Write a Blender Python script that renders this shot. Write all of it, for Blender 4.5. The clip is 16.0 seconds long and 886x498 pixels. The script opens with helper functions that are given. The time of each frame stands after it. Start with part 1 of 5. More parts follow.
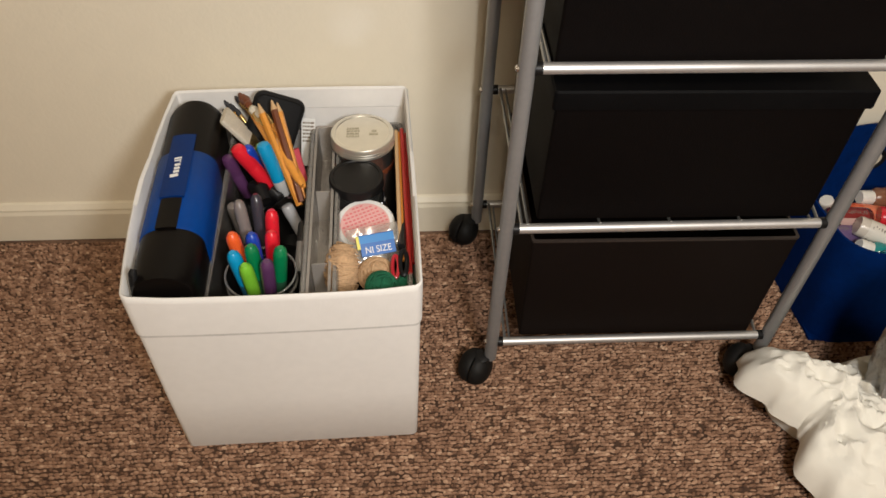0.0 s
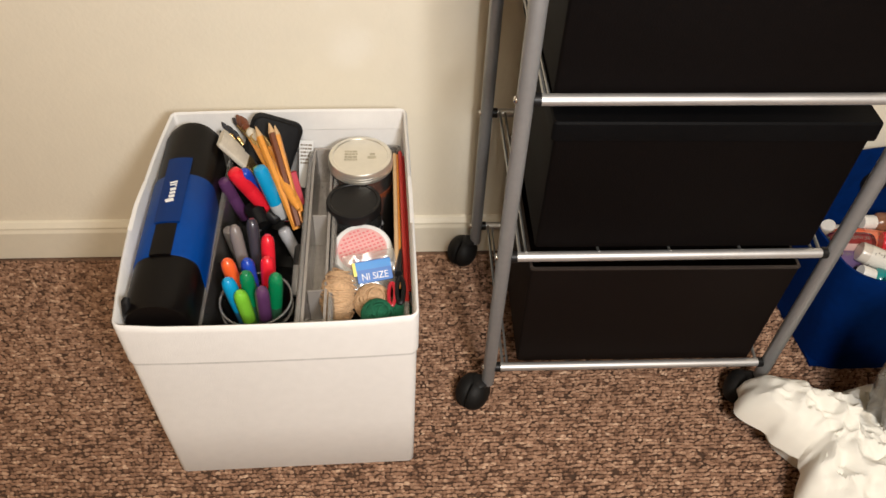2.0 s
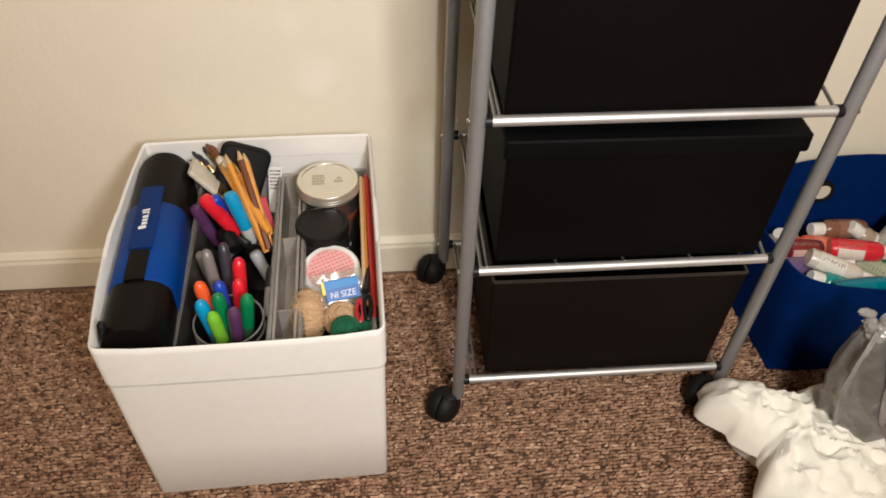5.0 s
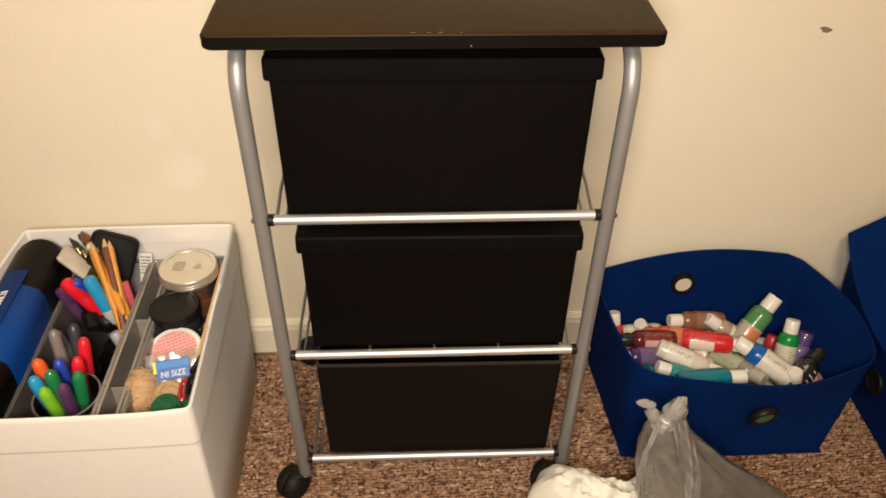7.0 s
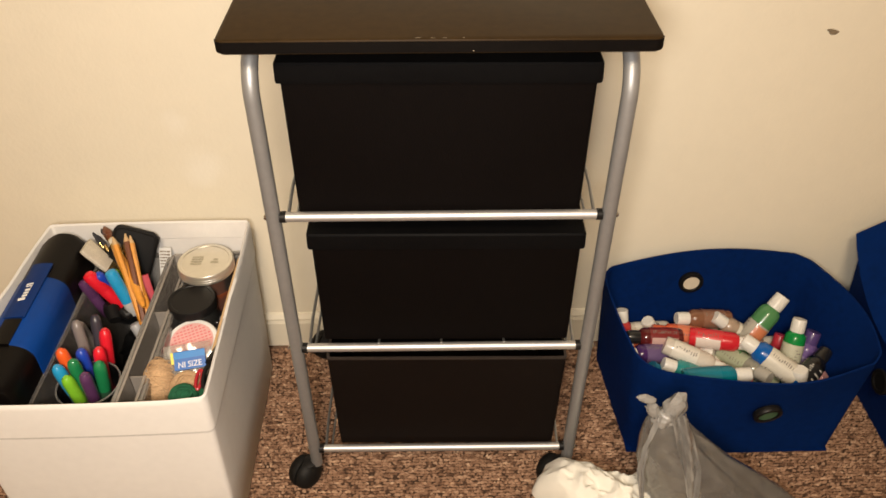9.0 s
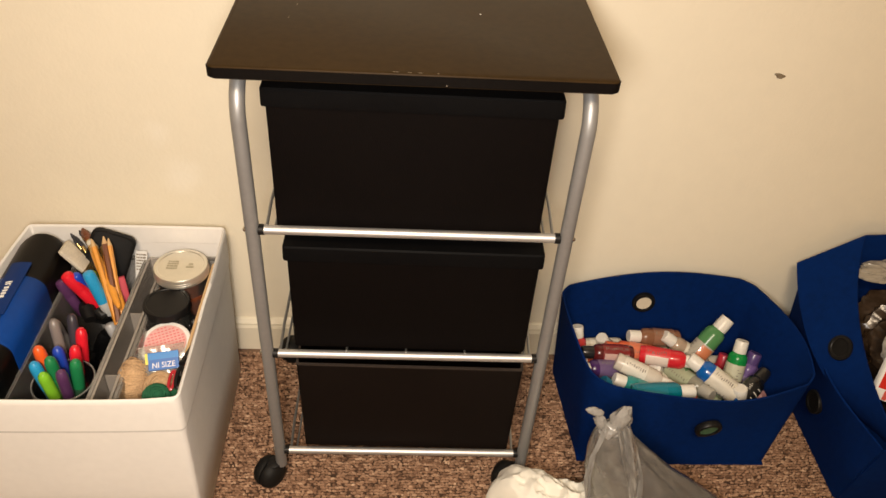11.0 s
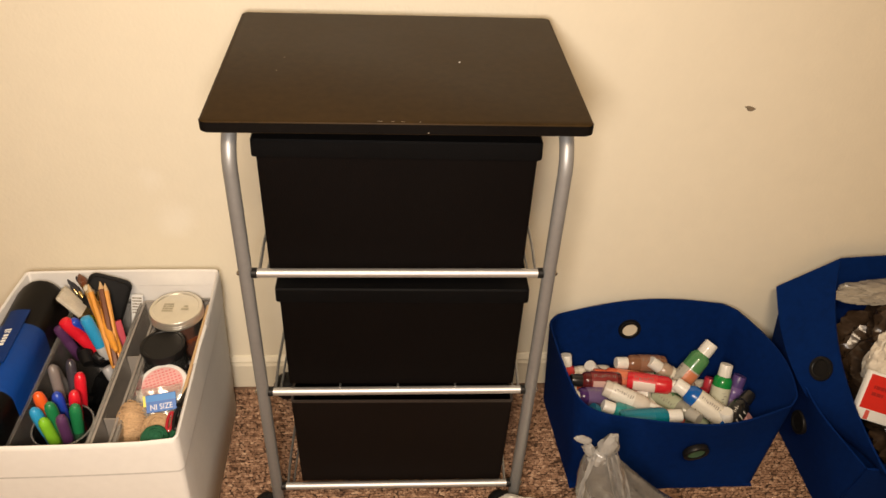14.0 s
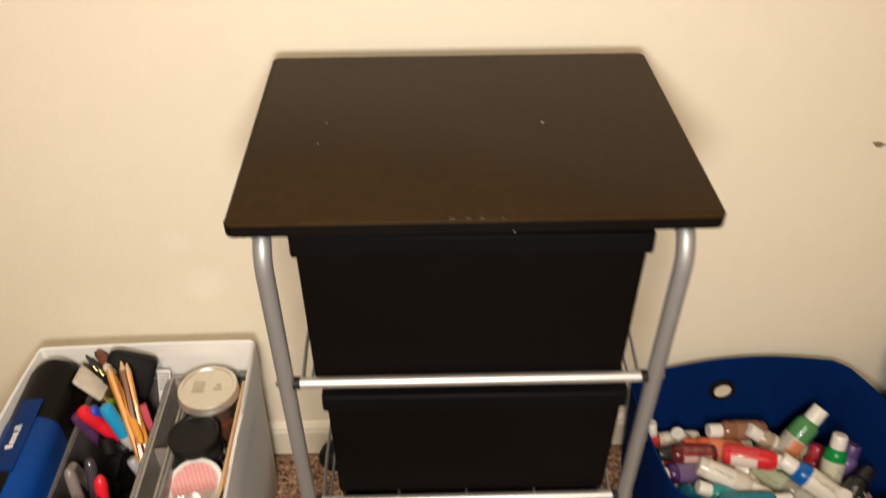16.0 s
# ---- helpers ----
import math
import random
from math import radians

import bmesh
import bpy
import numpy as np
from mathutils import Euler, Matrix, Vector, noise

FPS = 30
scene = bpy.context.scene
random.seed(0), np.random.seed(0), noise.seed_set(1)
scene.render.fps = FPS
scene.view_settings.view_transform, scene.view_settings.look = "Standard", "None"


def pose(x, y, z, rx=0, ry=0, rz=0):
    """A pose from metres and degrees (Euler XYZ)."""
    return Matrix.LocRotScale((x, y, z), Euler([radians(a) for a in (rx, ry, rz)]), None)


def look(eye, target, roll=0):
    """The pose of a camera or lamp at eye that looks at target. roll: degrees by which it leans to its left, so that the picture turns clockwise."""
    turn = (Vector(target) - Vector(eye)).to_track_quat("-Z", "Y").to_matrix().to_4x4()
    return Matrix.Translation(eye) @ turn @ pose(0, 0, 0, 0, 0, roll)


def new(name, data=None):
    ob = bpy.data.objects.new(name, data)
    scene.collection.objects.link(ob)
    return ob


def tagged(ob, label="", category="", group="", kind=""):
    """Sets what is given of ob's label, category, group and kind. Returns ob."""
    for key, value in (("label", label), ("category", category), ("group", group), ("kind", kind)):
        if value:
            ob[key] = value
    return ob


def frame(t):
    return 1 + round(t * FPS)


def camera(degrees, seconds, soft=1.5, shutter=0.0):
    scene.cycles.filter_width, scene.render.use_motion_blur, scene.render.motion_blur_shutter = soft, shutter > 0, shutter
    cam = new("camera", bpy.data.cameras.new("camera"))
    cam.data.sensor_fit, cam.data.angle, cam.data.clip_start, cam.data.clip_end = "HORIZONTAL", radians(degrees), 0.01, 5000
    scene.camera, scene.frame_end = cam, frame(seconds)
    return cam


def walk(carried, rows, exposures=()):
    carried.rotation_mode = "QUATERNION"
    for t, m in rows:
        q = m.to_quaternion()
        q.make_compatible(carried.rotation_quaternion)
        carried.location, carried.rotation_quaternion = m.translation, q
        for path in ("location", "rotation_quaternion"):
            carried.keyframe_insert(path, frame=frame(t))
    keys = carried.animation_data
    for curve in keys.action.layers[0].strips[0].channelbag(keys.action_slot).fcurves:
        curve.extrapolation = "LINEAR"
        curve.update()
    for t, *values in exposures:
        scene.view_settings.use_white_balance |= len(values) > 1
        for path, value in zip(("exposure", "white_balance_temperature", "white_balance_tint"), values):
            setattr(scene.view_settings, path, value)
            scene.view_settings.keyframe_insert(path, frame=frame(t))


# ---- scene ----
cam = camera(60.2, 16.0, 1.5, 0.5)
PATH = [
    (0, (0.036, -0.001, 0.964), (0.135, 1.397, -0.463), 2.1),
    (0.5, (0.041, 0.02, 0.972), (0.167, 1.404, -0.466), 2.0),
    (1, (0.056, 0.034, 0.973), (0.199, 1.431, -0.45), 2.9),
    (1.5, (0.048, 0.035, 0.973), (0.166, 1.437, -0.447), 3.2),
    (2, (0.042, 0.024, 0.976), (0.137, 1.433, -0.44), 2.4),
    (2.5, (0.029, 0.029, 0.981), (0.098, 1.438, -0.436), 1.8),
    (3, (0.016, 0.025, 0.986), (0.07, 1.434, -0.433), 1.9),
    (5.5, (0.102, -0.018, 1.01), (0.264, 1.473, -0.314), 1.9),
    (6, (0.212, -0.025, 1.029), (0.367, 1.53, -0.219), 2.2),
    (6.5, (0.316, -0.052, 1.052), (0.475, 1.56, -0.12), 2.4),
    (7, (0.341, -0.076, 1.066), (0.407, 1.509, -0.152), 0.8),
    (7.5, (0.352, -0.086, 1.075), (0.368, 1.49, -0.156), 0.4),
    (8, (0.36, -0.088, 1.077), (0.332, 1.476, -0.169), -0.1),
    (8.5, (0.36, -0.096, 1.081), (0.319, 1.465, -0.169), -0.1),
    (9, (0.36, -0.099, 1.084), (0.369, 1.482, -0.141), -0.0),
    (9.5, (0.361, -0.142, 1.12), (0.407, 1.45, -0.09), 2.3),
    (12, (0.352, -0.14, 1.138), (0.453, 1.447, -0.074), 4.3),
    (12.5, (0.351, -0.137, 1.142), (0.453, 1.436, -0.088), 4.2),
    (13, (0.354, -0.133, 1.144), (0.481, 1.437, -0.088), 2.2),
    (13.5, (0.359, -0.156, 1.157), (0.491, 1.448, -0.03), 3.0),
    (14, (0.362, -0.163, 1.168), (0.477, 1.468, 0.017), 2.8),
    (14.5, (0.361, -0.166, 1.168), (0.453, 1.463, 0.011), 0.9),
    (15, (0.363, -0.141, 1.172), (0.431, 1.466, -0.016), -0.5),
    (15.5, (0.361, -0.075, 1.162), (0.395, 1.523, -0.039), -1.1),
    (16, (0.321, 0.073, 1.174), (0.35, 1.665, -0.036), -0.1),
]
EXPOSURES = [(0.0, -0.23, 5700, 10), (0.5, 0.03, 5700, 10), (1.0, 0.1, 5700, 11), (2.0, 0.09, 5650, 11), (3.0, 0.04, 5500, 10), (5.5, -0.04, 5750, 11), (6.0, -0.02, 5950, 11), (7.0, 0.03, 6550, 13), (9.5, 0.03, 6500, 13), (12.0, 0.03, 6700, 14), (14.5, -0.03, 6850, 15), (15.5, -0.04, 6900, 15), (16.0, 0.01, 6150, 12)]
walk(cam, [(t, look(eye, target, roll)) for t, eye, target, roll in PATH], EXPOSURES)

# ---- light ----
world = bpy.data.worlds.new("room_world")
world.use_nodes = True
world.node_tree.nodes["Background"].inputs[0].default_value = (0.9, 0.8, 0.65, 1)
world.node_tree.nodes["Background"].inputs[1].default_value = 0.05
LAMP = (0.25, -0.9, 2.28)
bulb = bpy.data.lights.new("ceiling_bulb", "AREA")
bulb.shape, bulb.size, bulb.energy, bulb.color = "DISK", 0.50, 42, (1.0, 0.80, 0.55)
bulb_ob = new("ceiling_bulb", bulb)
bulb_ob.matrix_world = pose(LAMP[0], LAMP[1], LAMP[2] - 0.075)
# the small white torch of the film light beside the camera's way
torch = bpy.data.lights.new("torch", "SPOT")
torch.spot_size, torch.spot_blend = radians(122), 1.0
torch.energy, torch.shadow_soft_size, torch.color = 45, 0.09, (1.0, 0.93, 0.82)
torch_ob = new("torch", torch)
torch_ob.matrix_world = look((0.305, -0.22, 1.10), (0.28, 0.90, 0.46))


# ---- materials ----
def mat(name, color, rough=0.6, metal=0.0, var=0.12, scale=40.0, bump=0.0, bump_scale=200.0, coat=0.0, sheen=0.0, trans=0.0, island=0.0, alpha=1.0, ior=1.45, spec=0.5):
    """Principled surface with colour variation at two scales and fine relief, in object metres."""
    m = bpy.data.materials.new(name)
    m.use_nodes = True
    nt = m.node_tree
    n, l = nt.nodes, nt.links
    p = n["Principled BSDF"]
    p.inputs["Roughness"].default_value, p.inputs["Metallic"].default_value = rough, metal
    p.inputs["Coat Weight"].default_value, p.inputs["Sheen Weight"].default_value = coat, sheen
    p.inputs["Transmission Weight"].default_value, p.inputs["IOR"].default_value = trans, ior
    p.inputs["Alpha"].default_value, p.inputs["Specular IOR Level"].default_value = alpha, spec
    geo = n.new("ShaderNodeTexCoord")
    big, fine = n.new("ShaderNodeTexNoise"), n.new("ShaderNodeTexNoise")
    big.inputs["Scale"].default_value, fine.inputs["Scale"].default_value = scale * 0.2, scale * 3
    big.inputs["Detail"].default_value = 4
    for t in (big, fine):
        l.new(geo.outputs["Object"], t.inputs["Vector"])
    mix = n.new("ShaderNodeMath")
    mix.operation = "ADD"
    l.new(big.outputs["Fac"], mix.inputs[0]), l.new(fine.outputs["Fac"], mix.inputs[1])
    ramp = n.new("ShaderNodeMapRange")
    ramp.inputs["From Min"].default_value, ramp.inputs["From Max"].default_value = 0.6, 1.4
    ramp.inputs["To Min"].default_value, ramp.inputs["To Max"].default_value = 1 - var, 1 + var
    l.new(mix.outputs[0], ramp.inputs["Value"])
    hsv = n.new("ShaderNodeHueSaturation")
    hsv.inputs["Color"].default_value = (*color, 1)
    l.new(ramp.outputs[0], hsv.inputs["Value"])
    if island:
        info = n.new("ShaderNodeObjectInfo")
        hue = n.new("ShaderNodeMapRange")
        hue.inputs["To Min"].default_value, hue.inputs["To Max"].default_value = 1 - island, 1 + island
        l.new(info.outputs["Random"], hue.inputs["Value"]), l.new(hue.outputs[0], hsv.inputs["Saturation"])
    l.new(hsv.outputs[0], p.inputs["Base Color"])
    rr = n.new("ShaderNodeMapRange")
    rr.inputs["To Min"].default_value, rr.inputs["To Max"].default_value = max(rough - 0.08, 0.02), min(rough + 0.08, 1)
    l.new(big.outputs["Fac"], rr.inputs["Value"]), l.new(rr.outputs[0], p.inputs["Roughness"])
    if bump:
        t = n.new("ShaderNodeTexNoise")
        t.inputs["Scale"].default_value, t.inputs["Detail"].default_value = bump_scale, 3
        l.new(geo.outputs["Object"], t.inputs["Vector"])
        b = n.new("ShaderNodeBump")
        b.inputs["Strength"].default_value, b.inputs["Distance"].default_value = bump, 0.002
        l.new(t.outputs["Fac"], b.inputs["Height"]), l.new(b.outputs[0], p.inputs["Normal"])
    return m


M_WALL = mat("wall_paint", (0.85, 0.78, 0.63), 0.55, var=0.02, scale=9, bump=0.25, bump_scale=130)


def pale_spots(m, spots):
    """Soft-edged blots of a paler cream at (x, z, radius) of the wall."""
    n, l = m.node_tree.nodes, m.node_tree.links
    p = n["Principled BSDF"]
    tc = n.new("ShaderNodeTexCoord")
    wob = n.new("ShaderNodeTexNoise")
    wob.inputs["Scale"].default_value = 22
    l.new(tc.outputs["Object"], wob.inputs["Vector"])
    total = None
    for x, z, r in spots:
        d = n.new("ShaderNodeVectorMath")
        d.operation, d.inputs[1].default_value = "DISTANCE", (x, 0, z)
        l.new(tc.outputs["Object"], d.inputs[0])
        a = n.new("ShaderNodeMath")
        a.operation, a.inputs[1].default_value = "MULTIPLY_ADD", 0.05
        l.new(wob.outputs["Fac"], a.inputs[0]), l.new(d.outputs["Value"], a.inputs[2])
        mr = n.new("ShaderNodeMapRange")
        mr.interpolation_type = "SMOOTHSTEP"
        for key, v in (("From Min", r + 0.046), ("From Max", r - 0.002), ("To Min", 0.0), ("To Max", 1.0)):
            mr.inputs[key].default_value = v
        l.new(a.outputs[0], mr.inputs["Value"])
        if total is None:
            total = mr.outputs[0]
        else:
            mx = n.new("ShaderNodeMath")
            mx.operation = "MAXIMUM"
            l.new(total, mx.inputs[0]), l.new(mr.outputs[0], mx.inputs[1])
            total = mx.outputs[0]
    old = p.inputs["Base Color"].links[0].from_socket
    mix = n.new("ShaderNodeMix")
    mix.data_type = "RGBA"
    mix.inputs[7].default_value = (0.885, 0.825, 0.695, 1)
    l.new(total, mix.inputs[0]), l.new(old, mix.inputs[6]), l.new(mix.outputs[2], p.inputs["Base Color"])


pale_spots(M_WALL, ((-0.035, 0.405, 0.030), (-0.065, 0.490, 0.014)))
M_BASE = mat("trim_paint", (0.80, 0.74, 0.60), 0.40, var=0.03, scale=20, bump=0.08)
M_CEIL = mat("ceiling_paint", (0.82, 0.79, 0.72), 0.9, var=0.03)
M_SCUFF = mat("scuff", (0.22, 0.17, 0.11), 0.8, var=0.3)
M_TOP = mat("black_wood_top", (0.032, 0.0180, 0.0062), 0.44, spec=0.10, var=0.25, scale=30, bump=0.03, bump_scale=300)
M_CHIP = mat("chipped_edge", (0.26, 0.22, 0.17), 0.8)
M_TUBE = mat("silver_paint_tube", (0.34, 0.34, 0.34), 0.46, metal=0.6, var=0.06, bump=0.05, bump_scale=600)
M_RAIL = mat("brushed_rail", (0.62, 0.61, 0.60), 0.48, metal=0.85, var=0.05, scale=60)
M_WIRE = mat("wire", (0.32, 0.32, 0.31), 0.35, metal=0.8)
M_BLKPL = mat("black_plastic", (0.008, 0.0075, 0.0075), 0.45, spec=0.3, var=0.2)
M_RUBBER = mat("black_rubber", (0.008, 0.0075, 0.007), 0.6, spec=0.25, var=0.25, bump=0.2)
M_BOARD = mat("black_board", (0.0032, 0.0022, 0.0020), 0.62, spec=0.08, var=0.18, scale=35, bump=0.18, bump_scale=500)
M_LID = mat("black_lid_board", (0.0031, 0.0029, 0.0031), 0.62, spec=0.08, var=0.18, scale=35, bump=0.18, bump_scale=500)
M_DRAWER = mat("brown_black_board", (0.0074, 0.0049, 0.0040), 0.62, spec=0.09, var=0.15, scale=35, bump=0.15, bump_scale=500)
M_DRAWER_RIM = mat("pale_board_edge", (0.030, 0.022, 0.018), 0.6, var=0.3, scale=80)
M_WHITE = mat("white_nonwoven", (0.82, 0.80, 0.77), 0.85, var=0.03, scale=25, bump=0.35, bump_scale=900, sheen=0.1)
M_SEAM_SHADE = mat("seam_shade_grey", (0.60, 0.585, 0.56), 0.9, var=0.12, scale=60, bump=0.5, bump_scale=700)
M_LINING = mat("white_lining", (0.74, 0.73, 0.71), 0.85, var=0.04, scale=25, bump=0.3, bump_scale=700)
M_CLOTH = mat("white_cotton", (0.82, 0.79, 0.70), 0.95, var=0.05, scale=14, bump=0.5, bump_scale=900, sheen=0.2)
M_FELT = mat("blue_felt", (0.0010, 0.0175, 0.110), 0.95, spec=0.08, var=0.22, scale=30, bump=0.6, bump_scale=1200)
M_CHROME = mat("chrome", (0.75, 0.73, 0.70), 0.12, metal=1.0, var=0.02)
M_TIN = mat("jar_lid_tin", (0.80, 0.77, 0.68), 0.33, metal=0.85, var=0.05, scale=30)
M_BLACK = mat("black_fabric", (0.006, 0.006, 0.0065), 0.6, spec=0.3, var=0.25, bump=0.4, bump_scale=900)
M_CASE = mat("black_coated_nylon", (0.0036, 0.0027, 0.0025), 0.38, spec=0.16, var=0.25, bump=0.12, bump_scale=700)
M_BLUEF = mat("blue_fabric", (0.0006, 0.048, 0.27), 0.45, spec=0.22, var=0.14, bump=0.4, bump_scale=900)
M_NAVYF = mat("navy_fabric", (0.0006, 0.026, 0.15), 0.5, spec=0.2, var=0.12, bump=0.4, bump_scale=900)
M_PRINT = mat("white_print", (0.82, 0.82, 0.80), 0.6, var=0.02)
M_INK = mat("dark_print", (0.03, 0.03, 0.035), 0.6, var=0.02)
M_WOODO = mat("orange_wood", (0.74, 0.31, 0.045), 0.32, var=0.15, scale=60, coat=0.4)
M_WOODP = mat("pale_wood", (0.62, 0.42, 0.22), 0.6, var=0.12, scale=60)
M_WOODR = mat("brown_wood", (0.15, 0.045, 0.018), 0.35, var=0.15, scale=60, coat=0.3)
M_BRISTLE = mat("pale_bristle", (0.72, 0.66, 0.54), 0.9, var=0.2, scale=200, bump=0.6, bump_scale=1500)
M_JUTE = mat("jute_twine", (0.55, 0.36, 0.20), 0.9, var=0.3, scale=120, bump=0.6, bump_scale=900)
M_TWINEG = mat("green_twine", (0.012, 0.11, 0.05), 0.9, var=0.3, scale=120, bump=0.6, bump_scale=900)
M_BRASS = mat("brass_ferrule", (0.72, 0.52, 0.22), 0.25, metal=0.9, var=0.05)
M_AMBER = mat("amber_contents", (0.20, 0.050, 0.018), 0.5, var=0.4, scale=90)
M_BEAD = mat("dark_beads", (0.02, 0.018, 0.02), 0.15, var=0.4, coat=0.6)
M_PINKLID = mat("pink_paper_lid", (0.80, 0.46, 0.44), 0.55, var=0.05)
M_REDP = mat("red_paint_stick", (0.50, 0.035, 0.03), 0.4, var=0.1)
M_PAPER = mat("crumpled_white_paper", (0.72, 0.66, 0.56), 0.6, var=0.12, scale=30, bump=0.3, bump_scale=200)
M_DARKBAG = mat("brown_grey_bag", (0.050, 0.031, 0.019), 0.22, var=0.5, scale=40, bump=0.3, bump_scale=60)


def clear(name, color, rough, alpha, scale=35.0, spread=0.4):
    """Thin clear plastic: a see-through coat with gloss."""
    m = bpy.data.materials.new(name)
    m.use_nodes = True
    n, l = m.node_tree.nodes, m.node_tree.links
    p = n["Principled BSDF"]
    p.inputs["Base Color"].default_value = (*color, 1)
    p.inputs["Roughness"].default_value = rough
    see = n.new("ShaderNodeBsdfTransparent")
    see.inputs[0].default_value = (0.93, 0.93, 0.92, 1)
    tex = n.new("ShaderNodeTexNoise")
    tex.inputs["Scale"].default_value, tex.inputs["Detail"].default_value = scale, 3
    mr = n.new("ShaderNodeMapRange")
    mr.inputs["To Min"].default_value, mr.inputs["To Max"].default_value = alpha * (1 - spread), alpha * (1 + spread)
    mix = n.new("ShaderNodeMixShader")
    l.new(tex.outputs["Fac"], mr.inputs["Value"]), l.new(mr.outputs[0], mix.inputs[0])
    l.new(see.outputs[0], mix.inputs[1]), l.new(p.outputs[0], mix.inputs[2])
    sheen, fres, top_mix = n.new("ShaderNodeBsdfGlossy"), n.new("ShaderNodeFresnel"), n.new("ShaderNodeMixShader")
    sheen.inputs["Roughness"].default_value, fres.inputs["IOR"].default_value = rough, 1.42
    l.new(fres.outputs[0], top_mix.inputs[0]), l.new(mix.outputs[0], top_mix.inputs[1]), l.new(sheen.outputs[0], top_mix.inputs[2])
    l.new(top_mix.outputs[0], n["Material Output"].inputs["Surface"])
    return m


M_CLEAR = clear("clear_plastic", (0.58, 0.54, 0.50), 0.14, 0.19)
M_CLEARRIM = clear("clear_plastic_rim", (0.66, 0.64, 0.61), 0.10, 0.26)
M_TRAY = clear("frosted_tray", (0.58, 0.53, 0.48), 0.18, 0.46)
M_CUP = clear("drinking_glass", (0.10, 0.10, 0.10), 0.05, 0.10)
M_GLASS = clear("jar_glass", (0.30, 0.30, 0.28), 0.05, 0.09)
M_BAG = clear("grey_carrier_film", (0.30, 0.29, 0.275), 0.22, 0.46, 14.0, 0.45)
M_BAGH = clear("gathered_carrier_film", (0.40, 0.385, 0.36), 0.22, 0.66, 20.0, 0.35)
M_SHEER = clear("sheer_bag", (0.52, 0.47, 0.39), 0.2, 0.70, 30.0, 0.3)
M_WRAP = clear("clear_wrap", (0.60, 0.56, 0.50), 0.15, 0.22)

_plastics = {}


def plastic(color, rough=0.3):
    key = (color, rough)
    if key not in _plastics:
        _plastics[key] = mat("coloured_plastic", color, rough, var=0.06, scale=80, coat=0.3)
    return _plastics[key]


def carpet_mat():
    m = bpy.data.materials.new("carpet_tufts")
    m.use_nodes = True
    n, l = m.node_tree.nodes, m.node_tree.links
    p = n["Principled BSDF"]
    p.inputs["Roughness"].default_value = 0.95
    geo, tc = n.new("ShaderNodeNewGeometry"), n.new("ShaderNodeTexCoord")
    ramp = n.new("ShaderNodeValToRGB")
    e = ramp.color_ramp.elements
    e[0].position, e[0].color = 0.0, (0.060, 0.030, 0.017, 1)
    e[1].position, e[1].color = 1.0, (0.66, 0.45, 0.30, 1)
    for pos, c in ((0.14, (0.122, 0.061, 0.034)), (0.30, (0.232, 0.125, 0.073)), (0.62, (0.37, 0.216, 0.133)), (0.85, (0.50, 0.312, 0.20))):
        k = e.new(pos)
        k.color = (*c, 1)
    big = n.new("ShaderNodeTexNoise")
    big.inputs["Scale"].default_value, big.inputs["Detail"].default_value = 58, 3
    rows = n.new("ShaderNodeMapping")
    rows.inputs["Scale"].default_value = (0.75, 2.0, 1.0)
    l.new(tc.outputs["Object"], rows.inputs["Vector"]), l.new(rows.outputs[0], big.inputs["Vector"])
    mr = n.new("ShaderNodeMapRange")
    mr.inputs["From Min"].default_value, mr.inputs["From Max"].default_value = 0.3, 0.7
    mr.inputs["To Min"].default_value, mr.inputs["To Max"].default_value = -0.06, 0.54
    add = n.new("ShaderNodeMath")
    add.operation, add.use_clamp, add.inputs[1].default_value = "MULTIPLY_ADD", True, 0.58
    l.new(big.outputs["Fac"], mr.inputs["Value"])
    l.new(geo.outputs["Random Per Island"], add.inputs[0]), l.new(mr.outputs[0], add.inputs[2])
    l.new(add.outputs[0], ramp.inputs["Fac"])
    l.new(ramp.outputs[0], p.inputs["Base Color"])
    t = n.new("ShaderNodeTexNoise")
    t.inputs["Scale"].default_value, t.inputs["Detail"].default_value = 900, 3
    l.new(tc.outputs["Object"], t.inputs["Vector"])
    b = n.new("ShaderNodeBump")
    b.inputs["Strength"].default_value, b.inputs["Distance"].default_value = 0.7, 0.002
    l.new(t.outputs["Fac"], b.inputs["Height"]), l.new(b.outputs[0], p.inputs["Normal"])
    return m


M_CARPET = carpet_mat()
M_FLOOR = mat("far_carpet", (0.215, 0.130, 0.083), 0.95, var=0.55, scale=120, bump=0.8, bump_scale=260)
# Backing coloured dark for the shade down between the loops.
M_BACKING_SHADE = mat("shaded_backing", (0.070, 0.038, 0.022), 0.95, var=0.35, scale=300)


# ---- mesh helpers ----
def part(name, bm, material, parent=None, label="", smooth=True, m=None):
    """One bmesh as one mesh object, under a thing or a part."""
    me = bpy.data.meshes.new(name)
    bmesh.ops.recalc_face_normals(bm, faces=bm.faces[:])
    bm.to_mesh(me)
    bm.free()
    for f in me.polygons:
        f.use_smooth = smooth
    if smooth:
        me.set_sharp_from_angle(angle=radians(38))
    me.materials.append(material)
    ob = new(name, me)
    if parent is not None:
        ob.parent = parent
    if m is not None:
        ob.matrix_basis = m
    return tagged(ob, label)


def thing(name, label, category, m=None, group="", kind=""):
    ob = new(name)
    ob.empty_display_size = 0.05
    if m is not None:
        ob.matrix_basis = m
    return tagged(ob, label, category, group, kind)


